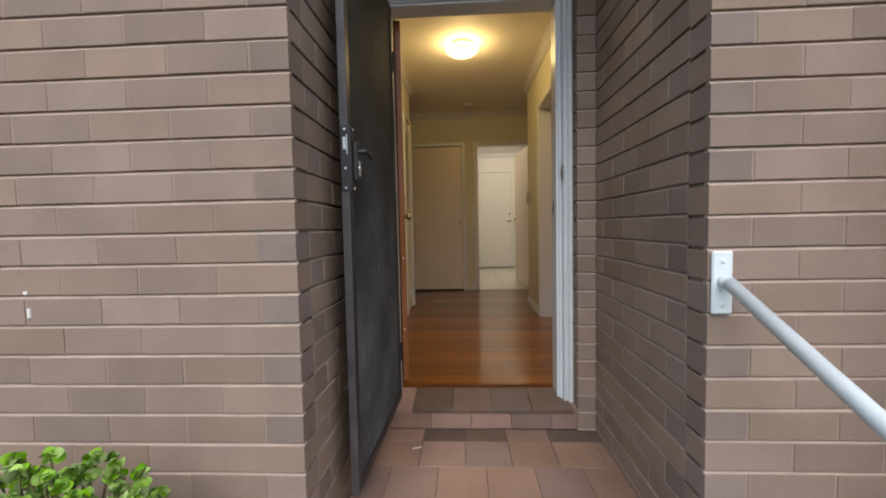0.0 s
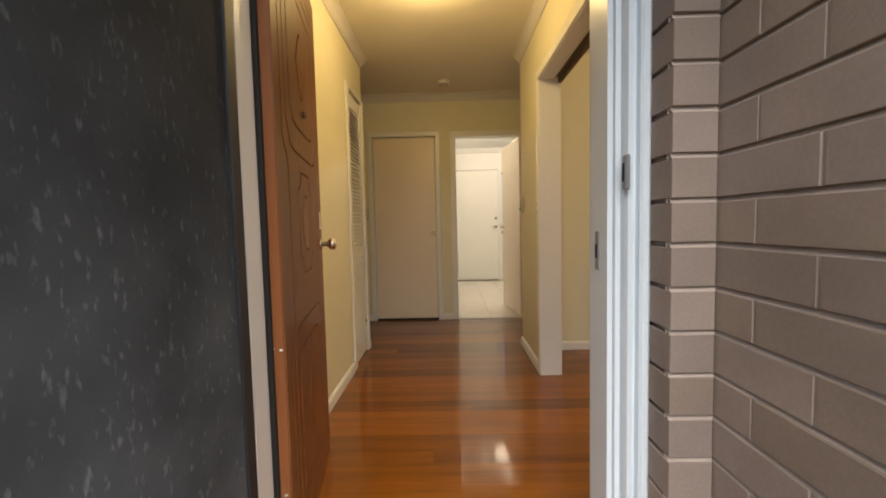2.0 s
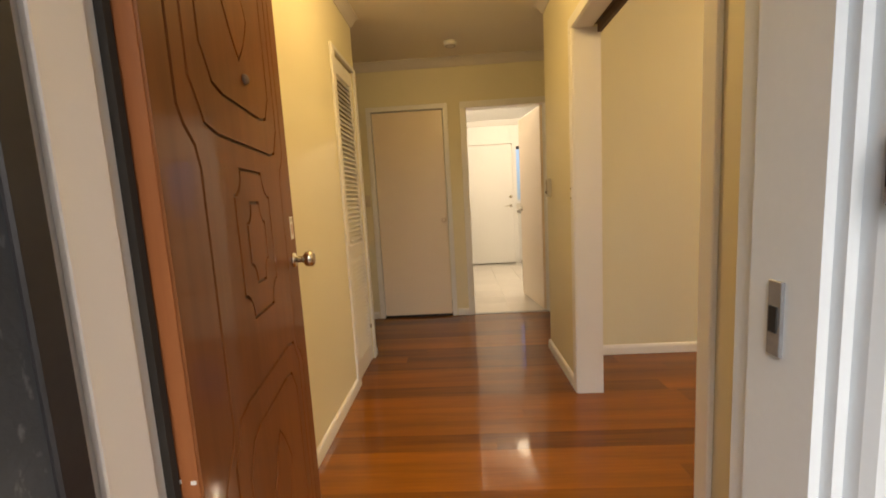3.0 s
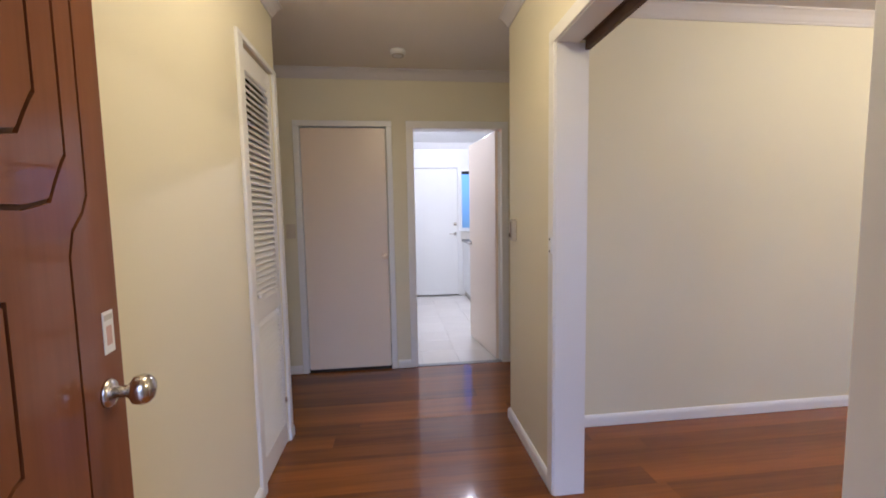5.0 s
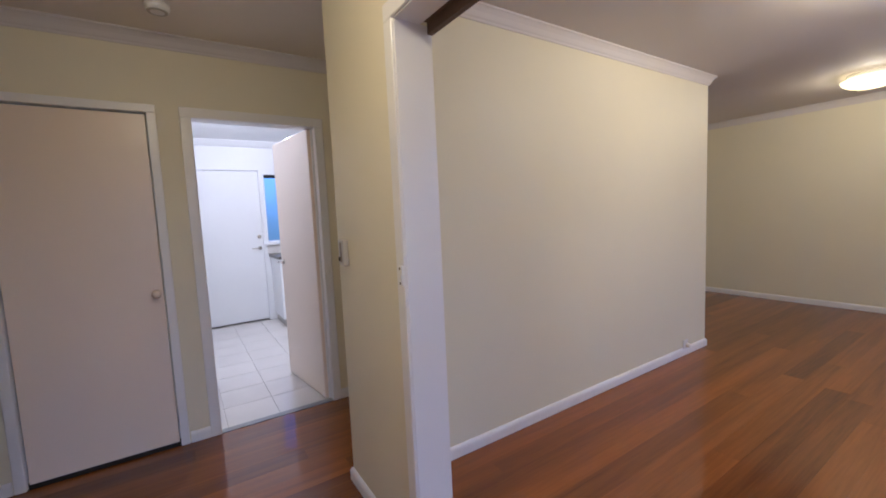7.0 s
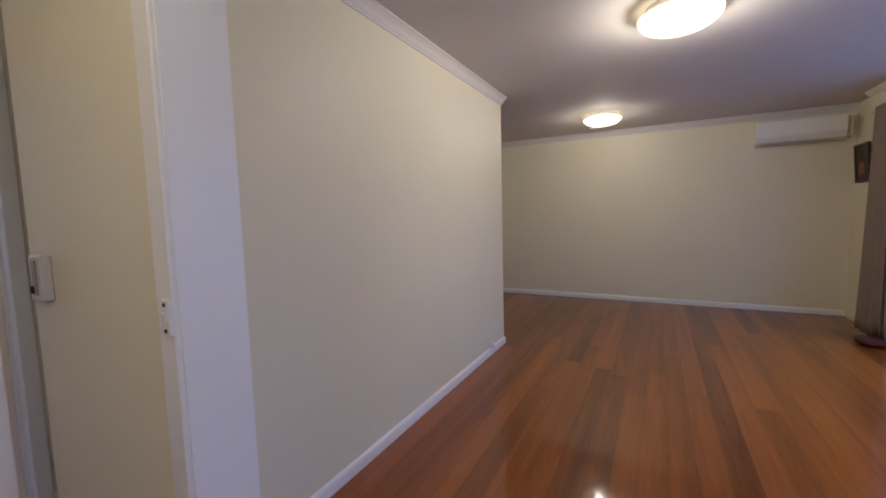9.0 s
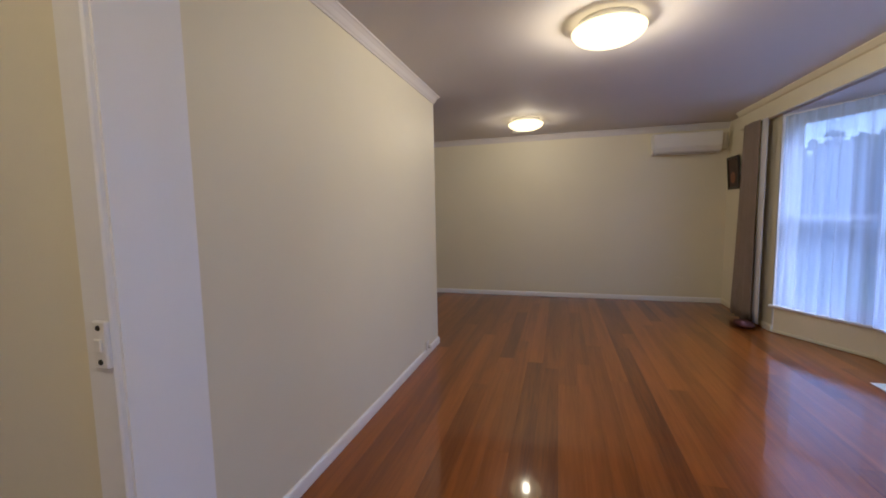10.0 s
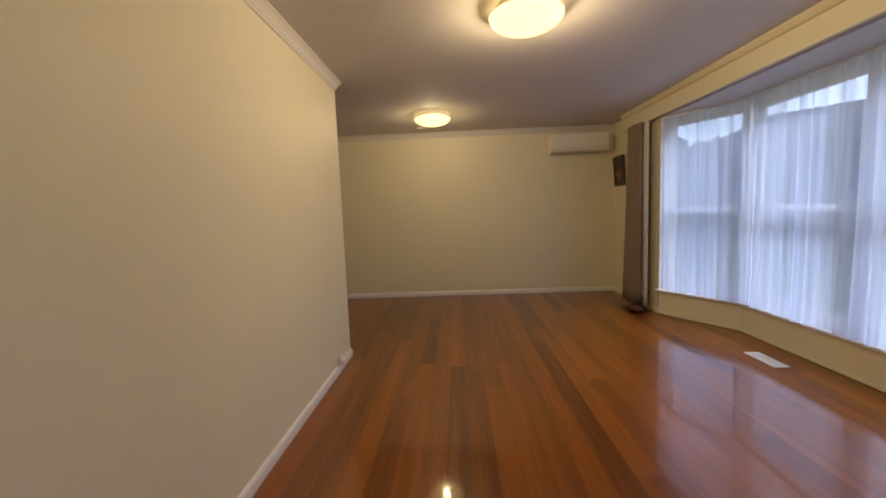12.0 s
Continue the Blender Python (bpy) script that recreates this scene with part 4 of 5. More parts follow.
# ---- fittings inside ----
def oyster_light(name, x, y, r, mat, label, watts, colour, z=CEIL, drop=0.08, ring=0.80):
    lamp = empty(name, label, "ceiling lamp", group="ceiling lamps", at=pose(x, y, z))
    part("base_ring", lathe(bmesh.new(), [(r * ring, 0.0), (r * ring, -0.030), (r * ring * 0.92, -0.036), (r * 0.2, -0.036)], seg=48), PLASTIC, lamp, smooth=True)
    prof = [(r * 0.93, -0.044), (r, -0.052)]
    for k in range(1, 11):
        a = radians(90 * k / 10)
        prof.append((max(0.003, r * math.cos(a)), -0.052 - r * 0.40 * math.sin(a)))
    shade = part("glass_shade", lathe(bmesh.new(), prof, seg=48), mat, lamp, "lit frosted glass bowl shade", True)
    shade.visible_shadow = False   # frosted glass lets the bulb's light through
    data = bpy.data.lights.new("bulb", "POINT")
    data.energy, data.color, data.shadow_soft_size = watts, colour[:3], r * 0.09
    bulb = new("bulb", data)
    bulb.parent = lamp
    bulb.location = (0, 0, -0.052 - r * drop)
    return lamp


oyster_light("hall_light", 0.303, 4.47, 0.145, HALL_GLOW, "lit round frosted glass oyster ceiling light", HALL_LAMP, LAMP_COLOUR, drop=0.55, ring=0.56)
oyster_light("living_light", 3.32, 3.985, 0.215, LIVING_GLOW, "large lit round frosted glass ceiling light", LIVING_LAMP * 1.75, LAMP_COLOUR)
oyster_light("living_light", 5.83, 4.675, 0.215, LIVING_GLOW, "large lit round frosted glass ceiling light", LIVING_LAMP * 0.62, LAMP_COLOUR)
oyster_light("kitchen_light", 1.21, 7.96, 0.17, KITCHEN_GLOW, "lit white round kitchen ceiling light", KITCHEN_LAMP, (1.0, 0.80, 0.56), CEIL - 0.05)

smoke = empty("smoke_alarm", "white round smoke alarm on the hall ceiling", "smoke alarm", at=pose(0.386, 6.20, CEIL))
part("body", lathe(bmesh.new(), [(0.055, 0), (0.056, -0.018), (0.050, -0.032), (0.030, -0.038), (0.003, -0.038)], seg=32), PLASTIC, smoke, smooth=True)
part("vent_ring", lathe(bmesh.new(), [(0.046, -0.034), (0.044, -0.037), (0.040, -0.0375)], seg=32), BEIGE, smoke)
vent_c = empty("ceiling_rose", "small round white fitting on the ceiling", "ceiling fitting", at=pose(6.6, 4.87, CEIL))
part("disc", lathe(bmesh.new(), [(0.06, 0), (0.06, -0.010), (0.05, -0.016), (0.003, -0.016)], seg=28), PLASTIC, vent_c, smooth=True)


def switch_plate(name, label, base, w, h, rockers, mat=PLASTIC, category="switch"):
    p = empty(name, label, category, at=base)
    part("plate", box(-w / 2, w / 2, -h / 2, h / 2, 0, 0.008, 0.002), mat, p)
    for u, v in rockers:
        part("rocker", box(u - 0.007, u + 0.007, v - 0.010, v + 0.010, 0.008, 0.012, 0.0015), mat, p)
    return p


switch_plate("light_switch", "white plastic light switch beside the closet door", facing(-0.507, FAR_Y, 1, 0) @ pose(0, 1.18, 0), 0.072, 0.115, [(0, 0)], material("aged_cream_plastic", (0.62, 0.55, 0.45), 0.4))
narrow = switch_plate("light_switch", "narrow white light switch on the opening architrave", facing(HALL_R - 0.016, 4.916, 0, -1) @ pose(0, 1.148, 0), 0.028, 0.072, [(0, 0.0)])
for v in (0.026, -0.026):
    part("screw", lathe(bmesh.new(), [(0.0045, 0.008), (0.004, 0.0095), (0.001, 0.0095)], Matrix.Translation((0, v, 0)), 10), DARK, narrow, "small dark screw")
thermo = empty("thermostat", "beige wall thermostat with dial in the hall", "thermostat", at=facing(HALL_R, 5.515, 0, -1) @ pose(0, 1.195, 0))
part("case", box(-0.036, 0.036, -0.062, 0.062, 0, 0.026, 0.005), BEIGE, thermo)
part("scale", box(-0.010, 0.012, -0.045, 0.048, 0.026, 0.029, 0.001), material("grey_brown_plastic", (0.24, 0.19, 0.14), 0.4), thermo)
part("slider", box(-0.016, -0.004, -0.040, -0.020, 0.026, 0.034, 0.002), DARK, thermo)

outlet = switch_plate("power_outlet", "white plastic power outlet on the skirting", facing(4.06, PART_Y - 0.017, 1, 0) @ pose(0, 0.100, 0), 0.075, 0.075, [(-0.018, 0.018), (0.018, 0.018)], category="outlet")
part("plug", lathe(bmesh.new(), [(0.020, 0.008), (0.019, 0.032), (0.012, 0.038), (0.003, 0.038)], Matrix.Translation((0.01, -0.012, 0)), 18), PLASTIC, outlet, "white plug top", True)
switch_plate("wall_plate", "small cream blank wall plate low on the wall", facing(LIVE_X1, 2.62, 0, -1) @ pose(0, 0.30, 0), 0.115, 0.075, [], CREAM, "wall plate")

# split air conditioner on the end wall
ac = empty("air_conditioner", "white wall-mounted split air conditioner", "air conditioner", at=pose(LIVE_X1, 2.612, 2.068))
bm = bmesh.new()
prof = [(0, 0.02), (-0.06, 0.0), (-0.14, 0.03), (-0.175, 0.085), (-0.180, 0.12), (-0.180, 0.265), (-0.165, 0.280), (0, 0.280)]
for s in (-0.41, 0.41):
    bm.faces.new([bm.verts.new((x, s, z)) for x, z in prof])
vs = list(bm.verts)
k = len(prof)
for i in range(k):
    bm.faces.new((vs[i], vs[(i + 1) % k], vs[k + (i + 1) % k], vs[k + i]))
part("body", bm, PLASTIC, ac)
part("front_panel", box(-0.188, -0.180, -0.405, 0.405, 0.095, 0.272, 0.003), PLASTIC, ac)
part("flap", box(-0.150, -0.08, -0.36, 0.36, 0.004, 0.010, 0.002), BEIGE, ac, "pale grey outlet flap")
part("pipe_cover", box(-0.06, -0.002, -0.50, -0.41, 0.05, 0.27, 0.006), CREAM, ac)

# small dark picture beside the window
pic = empty("picture", "small dark painting in a black frame, tilted forward", "picture", at=pose(6.71, SOUTH_Y + 0.012, 1.78, -4, 0, 0))
bm = bmesh.new()
for a, b, c, e in ((-0.17, -0.14, -0.21, 0.21), (0.14, 0.17, -0.21, 0.21), (-0.14, 0.14, -0.21, -0.18), (-0.14, 0.14, 0.18, 0.21)):
    block(bm, a, b, -0.002, 0.026, c, e, 0.003)
part("frame", bm, BLACK_WOOD, pic)
part("canvas", box(-0.142, 0.142, 0.004, 0.014, -0.182, 0.182), PICTURE, pic)
part("painted_patch", lathe(bmesh.new(), [(0.075, 0), (0.070, 0.0008), (0.003, 0.0008)], Matrix.Translation((0.02, 0.0142, -0.06)) @ Matrix.Rotation(-math.pi / 2, 4, "X"), 20), PICTURE_GLOW, pic)

# floor register by the bay
register = empty("floor_register", "white metal floor heating register with slats", "floor vent", at=pose(4.12, 1.945, 0.0, 0, 0, 0))
block_bm = bmesh.new()
for a, b, c, e in ((-0.165, 0.165, -0.062, -0.048), (-0.165, 0.165, 0.048, 0.062), (-0.165, -0.150, -0.048, 0.048), (0.150, 0.165, -0.048, 0.048)):
    block(block_bm, a, b, c, e, 0.001, 0.007, 0.0015)
part("frame", block_bm, VENT_WHITE, register)
# flat grey sheet put under the slats for the shade of the duct
part("dark_duct", box(-0.15, 0.15, -0.048, 0.048, 0.0008, 0.002), GREY_EDGE, register)
slat_me = mesh_of(box(-0.0024, 0.0024, -0.048, 0.048, 0.002, 0.0065), "slat", VENT_WHITE)
for i in range(22):
    ob = new("slat", slat_me)
    ob.parent = register
    ob.matrix_local = pose(-0.142 + i * 0.01352, 0, 0)

# ---- kitchen beyond the doorway ----
back = flush_door("back_door", "shut white painted back door with deadlock", 0.815, 2.015, facing(0.510, 9.615, 1, 0) @ pose(0, 0.012, 0), KITCHEN_WHITE, 0.770, 0.98, CHROME, True)
part("deadlock", lathe(bmesh.new(), [(0.026, 0), (0.026, 0.010), (0.018, 0.014), (0.003, 0.014)], Matrix.Translation((0.770, 1.135, 0)), 20), CHROME, back, "round nickel deadlock", True)
back_casing = empty("back_door_casing", "white painted back door casing", "door casing", kind="structure")
for a, b in ((0.492, 0.508), (1.327, 1.337)):
    part("jamb", box(a, b, 9.592, 9.74, 0.0, 2.05), KITCHEN_WHITE, back_casing)
part("head_jamb", box(0.492, 1.337, 9.592, 9.74, 2.042, 2.056), KITCHEN_WHITE, back_casing)
part("outer_sheet", box(0.50, 1.335, 9.70, 9.735, 0.0, 2.05), KITCHEN_WHITE, back_casing)
kwin = empty("window_4", "kitchen window with blue-grey blind", "window", kind="structure")
bm = bmesh.new()
for a, b, c, e in ((1.37, 1.395, 1.06, 2.02), (2.725, 2.75, 1.06, 2.02), (1.395, 2.725, 1.06, 1.09), (1.395, 2.725, 1.99, 2.02)):
    block(bm, a, b, 9.60, 9.70, c, e, 0.002)
part("window_frame", bm, KITCHEN_WHITE, kwin)
part("window_sill", box(1.35, 2.77, 9.555, 9.60, 1.035, 1.06, 0.004), KITCHEN_WHITE, kwin)
pane = part("pane", box(1.39, 2.73, 9.66, 9.664, 1.08, 2.0), clear_glass("blue_frosted_glass", 0.75, (0.52, 0.64, 0.82)), kwin, "bluish obscure glass")
pane.visible_shadow = False
part("blind_head", box(1.395, 2.725, 9.605, 9.64, 1.945, 1.99, 0.004), DARK, kwin, "dark rolled blind head")

cab = empty("kitchen_cabinet", "white kitchen base cabinet with drawers", "cabinet")
part("body", box(1.40, 3.4, 9.02, 9.60, 0.10, 0.875, 0.002), KITCHEN_WHITE, cab)
part("plinth", box(1.43, 3.4, 9.07, 9.60, 0.002, 0.10), BEIGE, cab)
for i in range(4):
    x0 = 1.405 + i * 0.5
    d = part("door", box(x0, x0 + 0.49, 9.0, 9.018, 0.11, 0.86, 0.002), KITCHEN_WHITE, cab)
    part("handle", tube(bmesh.new(), (x0 + 0.44, 8.985, 0.68), (x0 + 0.44, 8.985, 0.80), 0.005, 8), CHROME, d)
tagged(part("benchtop", box(1.38, 3.4, 8.985, 9.60, 0.876, 0.912, 0.004), BENCH), "dark speckled kitchen benchtop", "benchtop")
tagged(part("splashback", box(1.372, 3.4, 9.592, 9.60, 0.914, 1.033), KITCHEN_TILE), "pale tiled splashback behind the benchtop", "splashback", kind="structure")

# ---- porch fittings ----
rail = empty("handrail", "white painted tubular steel handrail fixed to bricks", "handrail")
plate = part("wall_plate", box(0.945, 0.999, FRONT - 0.012, FRONT - 0.001, 0.655, 0.825, 0.004), RAIL_WHITE, rail)
for z in (0.682, 0.798):
    part("screw", lathe(bmesh.new(), [(0.007, 0), (0.006, 0.004), (0.002, 0.005)], Matrix.Translation((0.972, FRONT - 0.012, z)) @ Matrix.Rotation(math.pi / 2, 4, "X"), 12), RAIL_WHITE, plate)
bm = bmesh.new()
A, B = Vector((0.972, FRONT - 0.040, 0.742)), Vector((0.962, 1.02, 0.300))
tube(bm, A, B, 0.0175, 24)
bmesh.ops.create_uvsphere(bm, u_segments=20, v_segments=12, radius=0.0175, matrix=Matrix.Translation(A))
tube(bm, (0.972, FRONT - 0.010, 0.742), A, 0.0170, 20)
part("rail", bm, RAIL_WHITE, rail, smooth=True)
part("post", tube(bmesh.new(), (0.962, 1.03, -0.49), (0.962, 1.03, 0.312), 0.0175, 20), RAIL_WHITE, rail, smooth=True)

leaf_bit = box(-0.022, 0.022, -0.004, 0.004, 0, 0.003, 0.0012)
ob = tagged(part("paper_scrap", leaf_bit, PLASTIC), "small pale paper scrap on the porch tiles", "litter")
ob.matrix_world = pose(0.045, 2.78, -0.1435, 0, 0, 20)
for x, z, w, h in ((-1.005, 0.735, 0.006, 0.005), (-0.998, 0.675, 0.005, 0.015)):
    tagged(part("wall_plug", box(x - w, x + w, FRONT - 0.005, FRONT + 0.004, z - h, z + h, 0.002), PLASTIC), "small white filler patch on the brick face", "patch")


def build_bush(cx, cy, z0, top, spread, seed):
    """A leafy garden shrub: stems that fork, each with many small cupped leaves."""
    rnd = random.Random(seed)
    bush = empty("garden_bush", "fresh green leafy shrub in front of the bricks", "bush")
    stems, leaves = bmesh.new(), bmesh.new()
    for _ in range(85):
        a, r = rnd.uniform(0, 2 * math.pi), spread * math.sqrt(rnd.random())
        p = Vector((cx + 0.15 * r * math.cos(a), cy + 0.15 * r * math.sin(a), z0))
        tip = Vector((cx + r * math.cos(a), cy + 0.45 * r * math.sin(a), z0 + (top - z0) * rnd.uniform(0.84, 1.0) * (1 - 0.10 * r / spread)))
        prev = p
        for k in range(1, 7):
            q = p.lerp(tip, k / 6) + Vector((rnd.uniform(-1, 1), rnd.uniform(-1, 1), 0)) * 0.014
            tube(stems, prev, q, 0.003, 5, 0.0024, False)
            prev = q
            if k < 2:
                continue
            for _ in range(14):
                d = Vector((rnd.uniform(-1, 1), rnd.uniform(-1, 1), rnd.uniform(-0.2, 0.9))).normalized()
                size = rnd.uniform(0.015, 0.030)
                s = d.cross(Vector((rnd.uniform(-1, 1), rnd.uniform(-1, 1), rnd.uniform(-1, 1)))).normalized()
                up = s.cross(d)
                ring = []
                for f, wd in ((0, 0.0), (0.25, 0.42), (0.55, 0.5), (0.85, 0.28), (1.0, 0.0)):
                    c = q + d * size * f + up * size * 0.18 * math.sin(f * 3.1)
                    ring.append((c - s * size * wd, c, c + s * size * wd))
                vv = [[leaves.verts.new(v) for v in row] for row in ring]
                for r1, r2 in zip(vv, vv[1:]):
                    leaves.faces.new((r1[0], r1[1], r2[1], r2[0]))
                    leaves.faces.new((r1[1], r1[2], r2[2], r2[1]))
    part("branchwork", stems, STEM, bush)
    part("foliage", leaves, LEAF, bush, smooth=True)


build_bush(-0.67, 1.78, -0.5, 0.425, 0.25, 5)


# ---- across the street, seen through the sheer curtain ----
def build_house(cx, cy, w, d, h, rise):
    house = empty("far_house", "brick house with tiled hip roof across the street", "house", at=pose(cx, cy, -0.5, 0, 0, 38))
    part("wall", box(-w / 2, w / 2, -d / 2, d / 2, 0, h), HOUSE_BRICK, house)
    bm = bmesh.new()
    e = 0.5
    lo = [bm.verts.new((x, y, h)) for x, y in ((-w / 2 - e, -d / 2 - e), (w / 2 + e, -d / 2 - e), (w / 2 + e, d / 2 + e), (-w / 2 - e, d / 2 + e))]
    hi = [bm.verts.new((-w / 2 + d / 2, 0, h + rise)), bm.verts.new((w / 2 - d / 2, 0, h + rise))]
    for f in ((lo[0], lo[1], hi[1], hi[0]), (lo[1], lo[2], hi[1]), (lo[2], lo[3], hi[0], hi[1]), (lo[3], lo[0], hi[0]), tuple(lo)):
        bm.faces.new(f)
    part("roof", bm, ROOF_TILE, house)
    for x in (-w * 0.3, w * 0.05, w * 0.33):
        win = part("window", box(x - 0.9, x + 0.9, d / 2, d / 2 + 0.06, 0.9, 2.2, 0.01), WHITE, house)
        part("pane", box(x - 0.8, x + 0.8, d / 2 + 0.06, d / 2 + 0.07, 1.0, 2.1), DARK, win)


build_house(19.0, -13.5, 15, 8, 3.2, 2.7)


def build_tree(x, y, h, seed):
    rnd = random.Random(seed)
    tree = empty("street_tree", "leafy dark green tree across the street", "tree", group="street trees", at=pose(x, y, -0.5))
    trunk, crown = bmesh.new(), bmesh.new()
    tube(trunk, (0, 0, 0), (0.1, 0, h * 0.45), 0.16, 10, 0.10)
    for _ in range(7):
        a = rnd.uniform(0, 6.28)
        tip = Vector((math.cos(a) * h * 0.26, math.sin(a) * h * 0.26, h * rnd.uniform(0.6, 0.85)))
        tube(trunk, (0.08, 0, h * rnd.uniform(0.3, 0.44)), tip, 0.07, 7, 0.02)
        for _ in range(300):
            p = tip + Vector((rnd.gauss(0, 1), rnd.gauss(0, 1), rnd.gauss(0, 0.8))) * h * 0.11
            u = Vector((rnd.uniform(-1, 1), rnd.uniform(-1, 1), rnd.uniform(-1, 1))).normalized()
            s = u.orthogonal().normalized() * rnd.uniform(0.10, 0.22)
            u *= rnd.uniform(0.14, 0.30)
            crown.faces.new([crown.verts.new(p + k) for k in (-u, s, u, -s)])
    part("trunk", trunk, BARK, tree)
    part("crown", crown, FAR_LEAF, tree)


for tx, ty, th, sd in ((12.5, -7.5, 3.6, 1), (16.5, -4.6, 3.9, 2), (9.2, -9.8, 3.6, 3), (6.0, -10.5, 4.2, 4), (21.0, -3.0, 4.4, 5)):
    build_tree(tx, ty, th, sd)


# ---- pieces: bricks, tiles, boards ----
COURSE, BED0 = 0.0885, 0.9045
BRICK_H, BRICK_T, PITCH, GAP, HALF = 0.0775, 0.100, 0.2365, 0.0065, 0.1095


def brick_mesh(length, name, mat=None):
    bm = box(0, length, 0, BRICK_T, 0, BRICK_H, 0.0011)
    return mesh_of(bm, name, mat or BRICK)


STRETCHER, HEADER = brick_mesh(PITCH - GAP, "stretcher"), brick_mesh(HALF, "header", BRICK_PURPLE)


R = 0.0125   # how far the mortar lies behind the brick faces
core = bmesh.new()
block(core, -3.2, CORNER_L - R, FRONT + R, FRONT + 0.24, -0.6, 2.75)
block(core, CORNER_L - 0.24, CORNER_L - R, FRONT + 0.24, 3.06, -0.6, 2.75)
wall_l = structure("wall_brick_left", core, MORTAR, "brown brick house wall beside the porch", "wall")
core = bmesh.new()
block(core, CORNER_R + R, 1.60, FRONT + R, 2.30, -0.6, 2.75)
block(core, CORNER_R + R, CORNER_R + 0.10, 2.30, 3.06, -0.6, 2.75)
block(core, PIER_X + R, CORNER_R + R, PIER_Y + R, 3.06, -0.6, 2.75)
wall_r = structure("wall_brick_right", core, MORTAR, "brown brick porch wall with return beside the door", "wall")
structure("wall_brick_far_right", box(1.5, 1.9, 1.80, 2.06, -0.6, 2.75), HOUSE_BRICK, "brown brick wall", "wall")


def lay(wall, x, y, dx, dy, length, header_odd, z0=-0.36, z1=2.5, limit=9.0, closer=False, seed=1, bed=BED0 - 0.010):
    """Courses that start at a corner (x, y) and run along (dx, dy); the face looks away from the mortar behind."""
    rnd = random.Random(seed)
    nx, ny = (0, 1) if dx else (1 if x > 0.5 else -1, 0)
    rest, beds, perpends = bmesh.new(), bmesh.new(), bmesh.new()
    run = min(length, 2.99)
    for k in range(math.floor((z0 - bed) / COURSE), math.ceil((z1 - bed) / COURSE)):
        z = bed + k * COURSE + 0.0108
        # struck joint under the course: flush with the brick below, set back under the brick above
        ends = []
        for w in (0.0, run):
            px, py = x + dx * w, y + dy * w
            ends.append([beds.verts.new((px + nx * i, py + ny * i, z + h)) for i, h in ((0.0032, -COURSE + BRICK_H - 0.0002), (0.0105, 0.0004), (0.02, 0.0004), (0.02, -COURSE + BRICK_H - 0.0002))])
        for i in range(4):
            beds.faces.new((ends[0][i], ends[0][(i + 1) % 4], ends[1][(i + 1) % 4], ends[1][i]))
        u, first = 0.0, True
        while u < length - 0.02:
            ln = HALF if first and ((k % 2 == 1) == header_odd) else PITCH - GAP
            if closer:
                ln = length - 0.002
            ln = min(ln, length - u)
            me = HEADER if abs(ln - HALF) < 0.001 else STRETCHER if abs(ln - (PITCH - GAP)) < 0.001 else None
            if me is None:
                key = "cut_%d" % round(ln * 1000)
                me = bpy.data.meshes.get(key) or brick_mesh(ln, key)
            # the mesh's x runs along the face, its y into the wall
            flip = -1 if (dx * ny - dy * nx) < 0 else 1
            sx, sy = x + dx * u, y + dy * u
            if flip < 0:
                sx, sy = sx + dx * ln, sy + dy * ln
            ax = (dx * flip, dy * flip)
            m = Matrix(((ax[0], nx, 0, sx), (ax[1], ny, 0, sy), (0, 0, 1, z), (0, 0, 0, 1)))
            m = m @ pose(0, rnd.uniform(-0.0006, 0.0006), rnd.uniform(-0.0008, 0.0008), rnd.uniform(-0.25, 0.25), 0, rnd.uniform(-0.15, 0.15))
            if u < limit:
                ob = new("brick", me)
                ob.parent = wall
                ob.matrix_local = m
            else:
                piece = bmesh.new()
                piece.from_mesh(me)
                piece.transform(m)
                tmp = bpy.data.meshes.new("piece")
                piece.to_mesh(tmp)
                piece.free()
                rest.from_mesh(tmp)
                bpy.data.meshes.remove(tmp)
            # mortar of the upright joint, just behind the brick faces
            if u + ln + GAP < length:
                ring = [[perpends.verts.new((x + dx * w + nx * i, y + dy * w + ny * i, z + h)) for w in (u + ln - 0.001, u + ln + GAP + 0.001)] for i, h in ((0.02, 0.0), (0.0022, 0.0), (0.0022, BRICK_H), (0.02, BRICK_H))]
                for a, b in zip(ring, ring[1:]):
                    perpends.faces.new((a[0], a[1], b[1], b[0]))
            u += ln + GAP
            first = False
    part("mortar_bed", beds, MORTAR, wall, "pale struck mortar joints")
    if perpends.verts:
        part("upright_joints", perpends, MORTAR_BROWN, wall, "brown mortar of the upright joints")
    else:
        perpends.free()
    if rest.verts:
        tagged(part("far_bricks", rest, BRICK_REST, wall), kind="stuff")
    else:
        rest.free()


lay(wall_l, CORNER_L, FRONT, -1, 0, 3.0, True, limit=0.95, seed=2)
lay(wall_l, CORNER_L, FRONT + 0.1035, 0, 1, 0.90, False, seed=3)
lay(wall_r, CORNER_R, FRONT, 1, 0, 0.60, True, seed=4, bed=BED0 + 0.008)
lay(wall_r, CORNER_R, FRONT + 0.1035, 0, 1, 0.85, False, seed=5, bed=BED0 + 0.016)
lay(wall_r, PIER_X, PIER_Y, 1, 0, CORNER_R - PIER_X - 0.002, True, z0=-0.14, closer=True, seed=6, bed=BED0 + 0.016)

structure("porch_ceiling", box(-0.6, 1.4, 2.06, 3.06, 2.55, 2.65), WHITE, "white painted porch ceiling lining", "ceiling")
structure("roof_closing", box(-3.4, LIVE_X1 + 0.3, 1.95, 10.0, 2.76, 2.86), ROOF_TILE, "grey house roof deck", "roof")

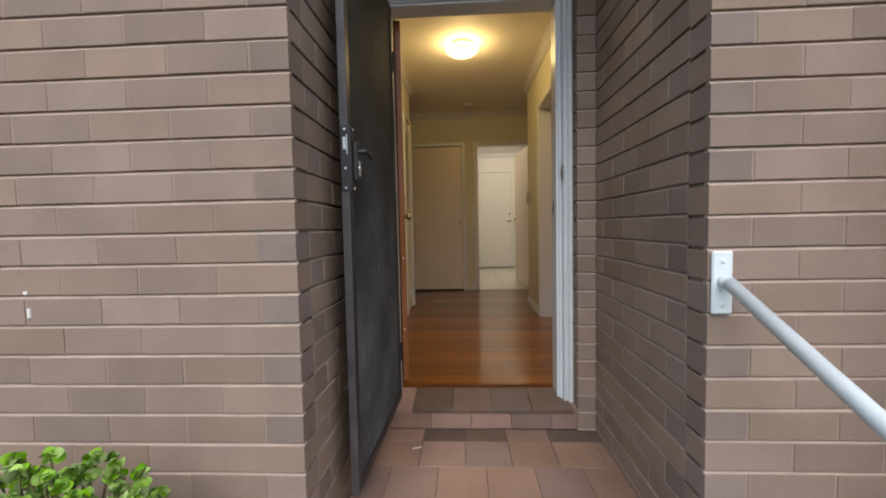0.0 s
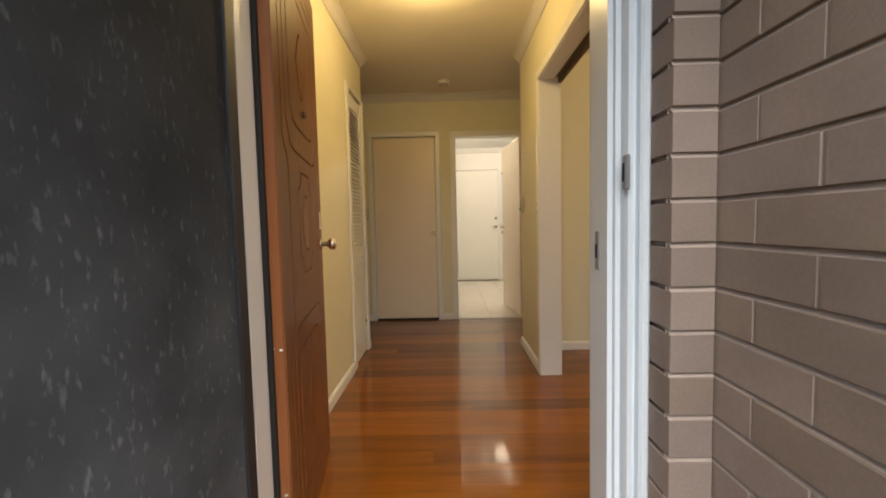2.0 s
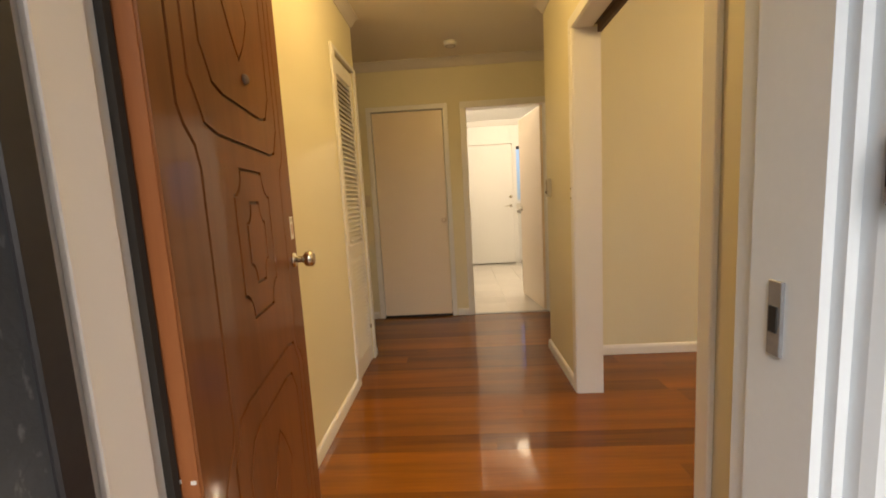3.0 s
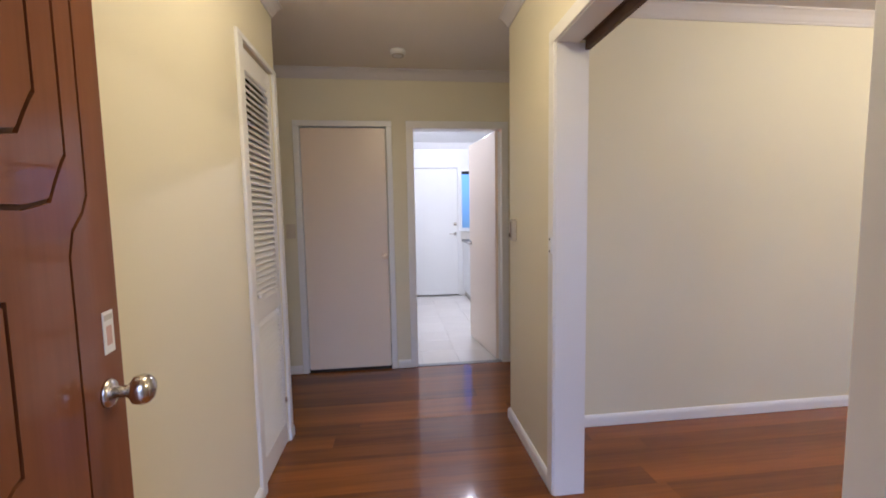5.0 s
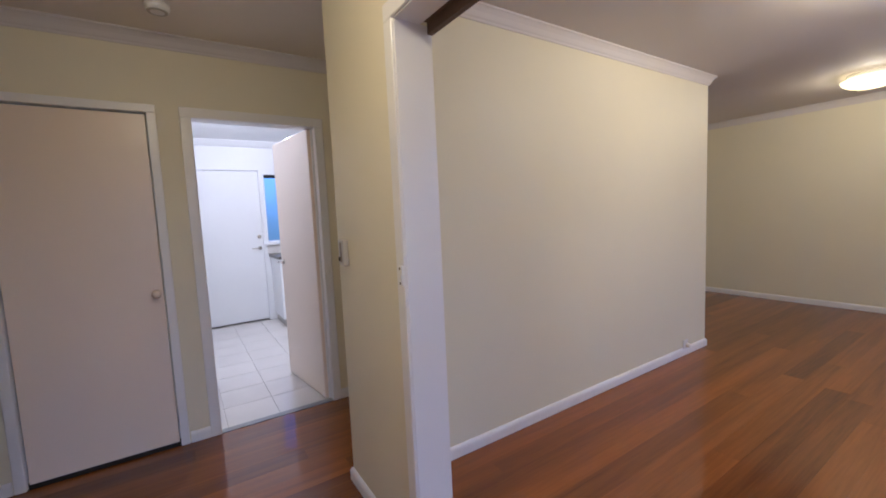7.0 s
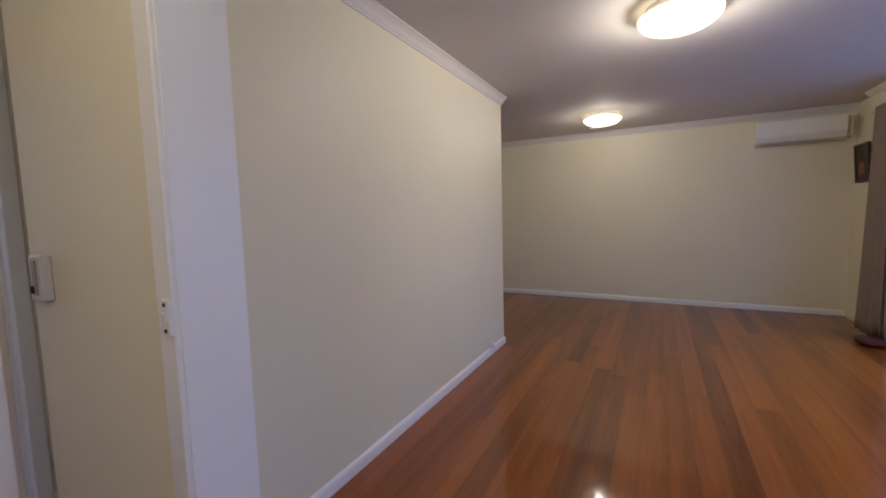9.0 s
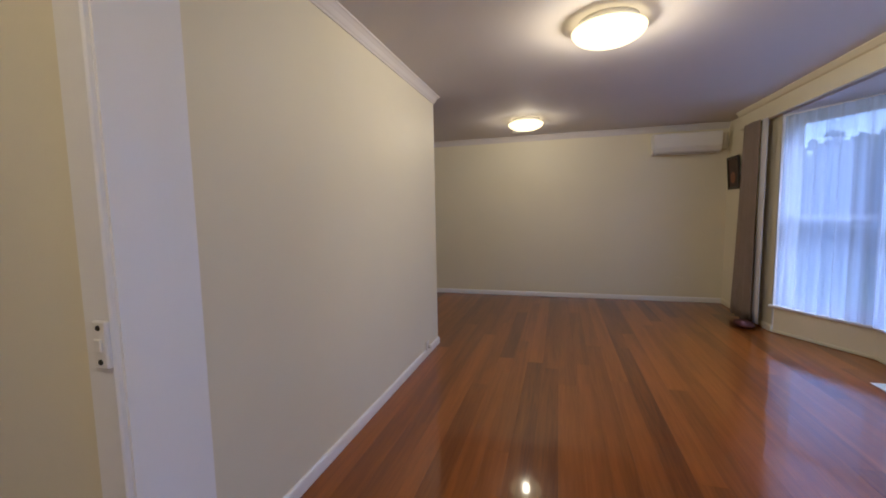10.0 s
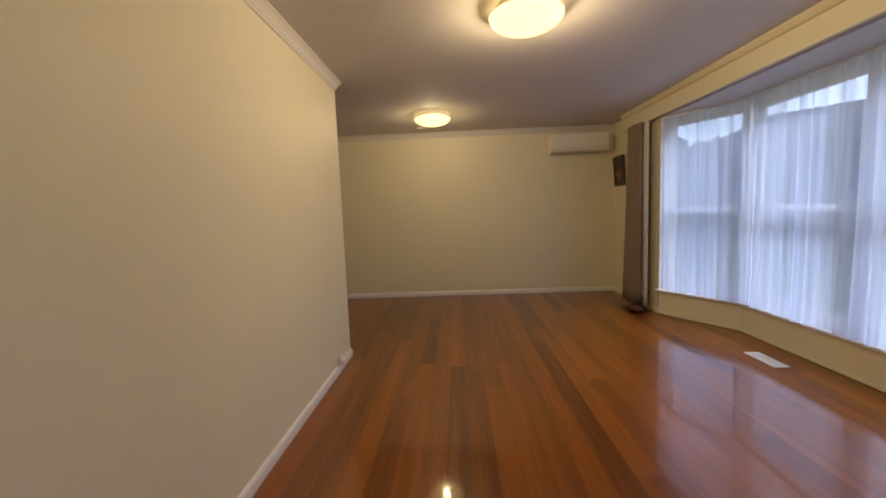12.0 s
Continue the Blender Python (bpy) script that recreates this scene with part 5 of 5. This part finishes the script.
# porch tiles
rnd = random.Random(8)
TILE = 0.2065


def tile(parent, x0, x1, y0, y1, z0, z1, mat, tilt=0.2, slope=0.0):
    g = 0.0018
    w, d, h = x1 - x0 - g, y1 - y0 - g, z1 - z0
    key = "tile_%s_%d_%d_%d" % (mat.name, round(w * 1000), round(d * 1000), round(h * 1000))
    me = bpy.data.meshes.get(key) or mesh_of(box(0, w, 0, d, 0, h, 0.0012), key, mat)
    ob = new("tile", me)
    ob.parent = parent
    ob.matrix_local = pose(x0 + g / 2, y0 + g / 2, z0 + rnd.uniform(-0.0005, 0.0005), slope + rnd.uniform(-tilt, tilt), rnd.uniform(-tilt, tilt) * 0.5)


X0, X1 = CORNER_L + 0.003, CORNER_R - 0.003
ys = [1.80, 2.0035, 2.2135, 2.4235, 2.6335, 2.8435, 2.964]
for j, (ya, yb) in enumerate(zip(ys, ys[1:])):
    x = X0 - rnd.choice((0.02, 0.07, 0.11, 0.16))
    while x < X1 - 0.01:
        a, b = max(x, X0), min(x + TILE, X1)
        if b - a > 0.015:
            # last row takes some dark tiles as painted shade at the riser's foot
            tile(porch_steps, a, b, ya, yb, -0.158, -0.1435, TILE_RED if j < 5 or rnd.random() < 0.5 else TILE_DARK)
        x += TILE
x = 0.102 - 2 * TILE
while x < X1 - 0.01:
    a, b = max(x, X0), min(x + TILE, X1)
    if b - a > 0.012:
        tile(porch_steps, a, b, 2.965, 2.983, -0.142, -0.048, TILE_RED, 0.05)
    x += TILE
x = 0.21 - 2 * TILE
while x < X1 - 0.01:
    a, b = max(x, X0), min(x + TILE, X1)
    if b - a > 0.012:
        tile(porch_steps, a, b, 2.960, 3.194, -0.060, -0.038, TILE_DARK if -0.1 < x < 0.75 else TILE_RED, 0.1, 6.0)
    x += TILE

# kitchen tiles
y = FAR_Y + 0.05
while y < 9.6:
    x = 0.49 - 0.28
    while x < 3.4:
        a, b = max(x, 0.49), min(x + 0.33, 3.4)
        me_key = "ktile_%d_%d" % (round((b - a) * 1000), round((min(y + 0.33, 9.6) - y) * 1000))
        me = bpy.data.meshes.get(me_key) or mesh_of(box(0, b - a - 0.004, 0, min(y + 0.33, 9.6) - y - 0.004, 0, 0.006, 0.001), me_key, KITCHEN_TILE)
        ob = new("tile", me)
        ob.parent = bpy.data.objects["floor_kitchen"]
        ob.matrix_local = pose(a + 0.002, y + 0.002, -0.005)
        x += 0.33
    y += 0.33

# floor boards
BOARD = 0.131
rnd = random.Random(21)
y = 1.51
while y < FAR_Y:
    top = min(y + BOARD, FAR_Y)
    for a, b in floor_row_spans(y + BOARD / 2):
        x = a - rnd.uniform(0.0, 2.2)
        while x < b:
            ln = rnd.uniform(1.6, 3.9)
            p, q = max(a, x), min(b, x + ln)
            if q - p > 0.02:
                ob = new("floor_board", mesh_of(box(p + 0.0001, q - 0.0001, y + 0.0001, top - 0.0001, -0.021, 0.0, 0.0002), "floor_board", FLOOR_WOOD))
                ob.parent = floor
            x += ln
    y += BOARD
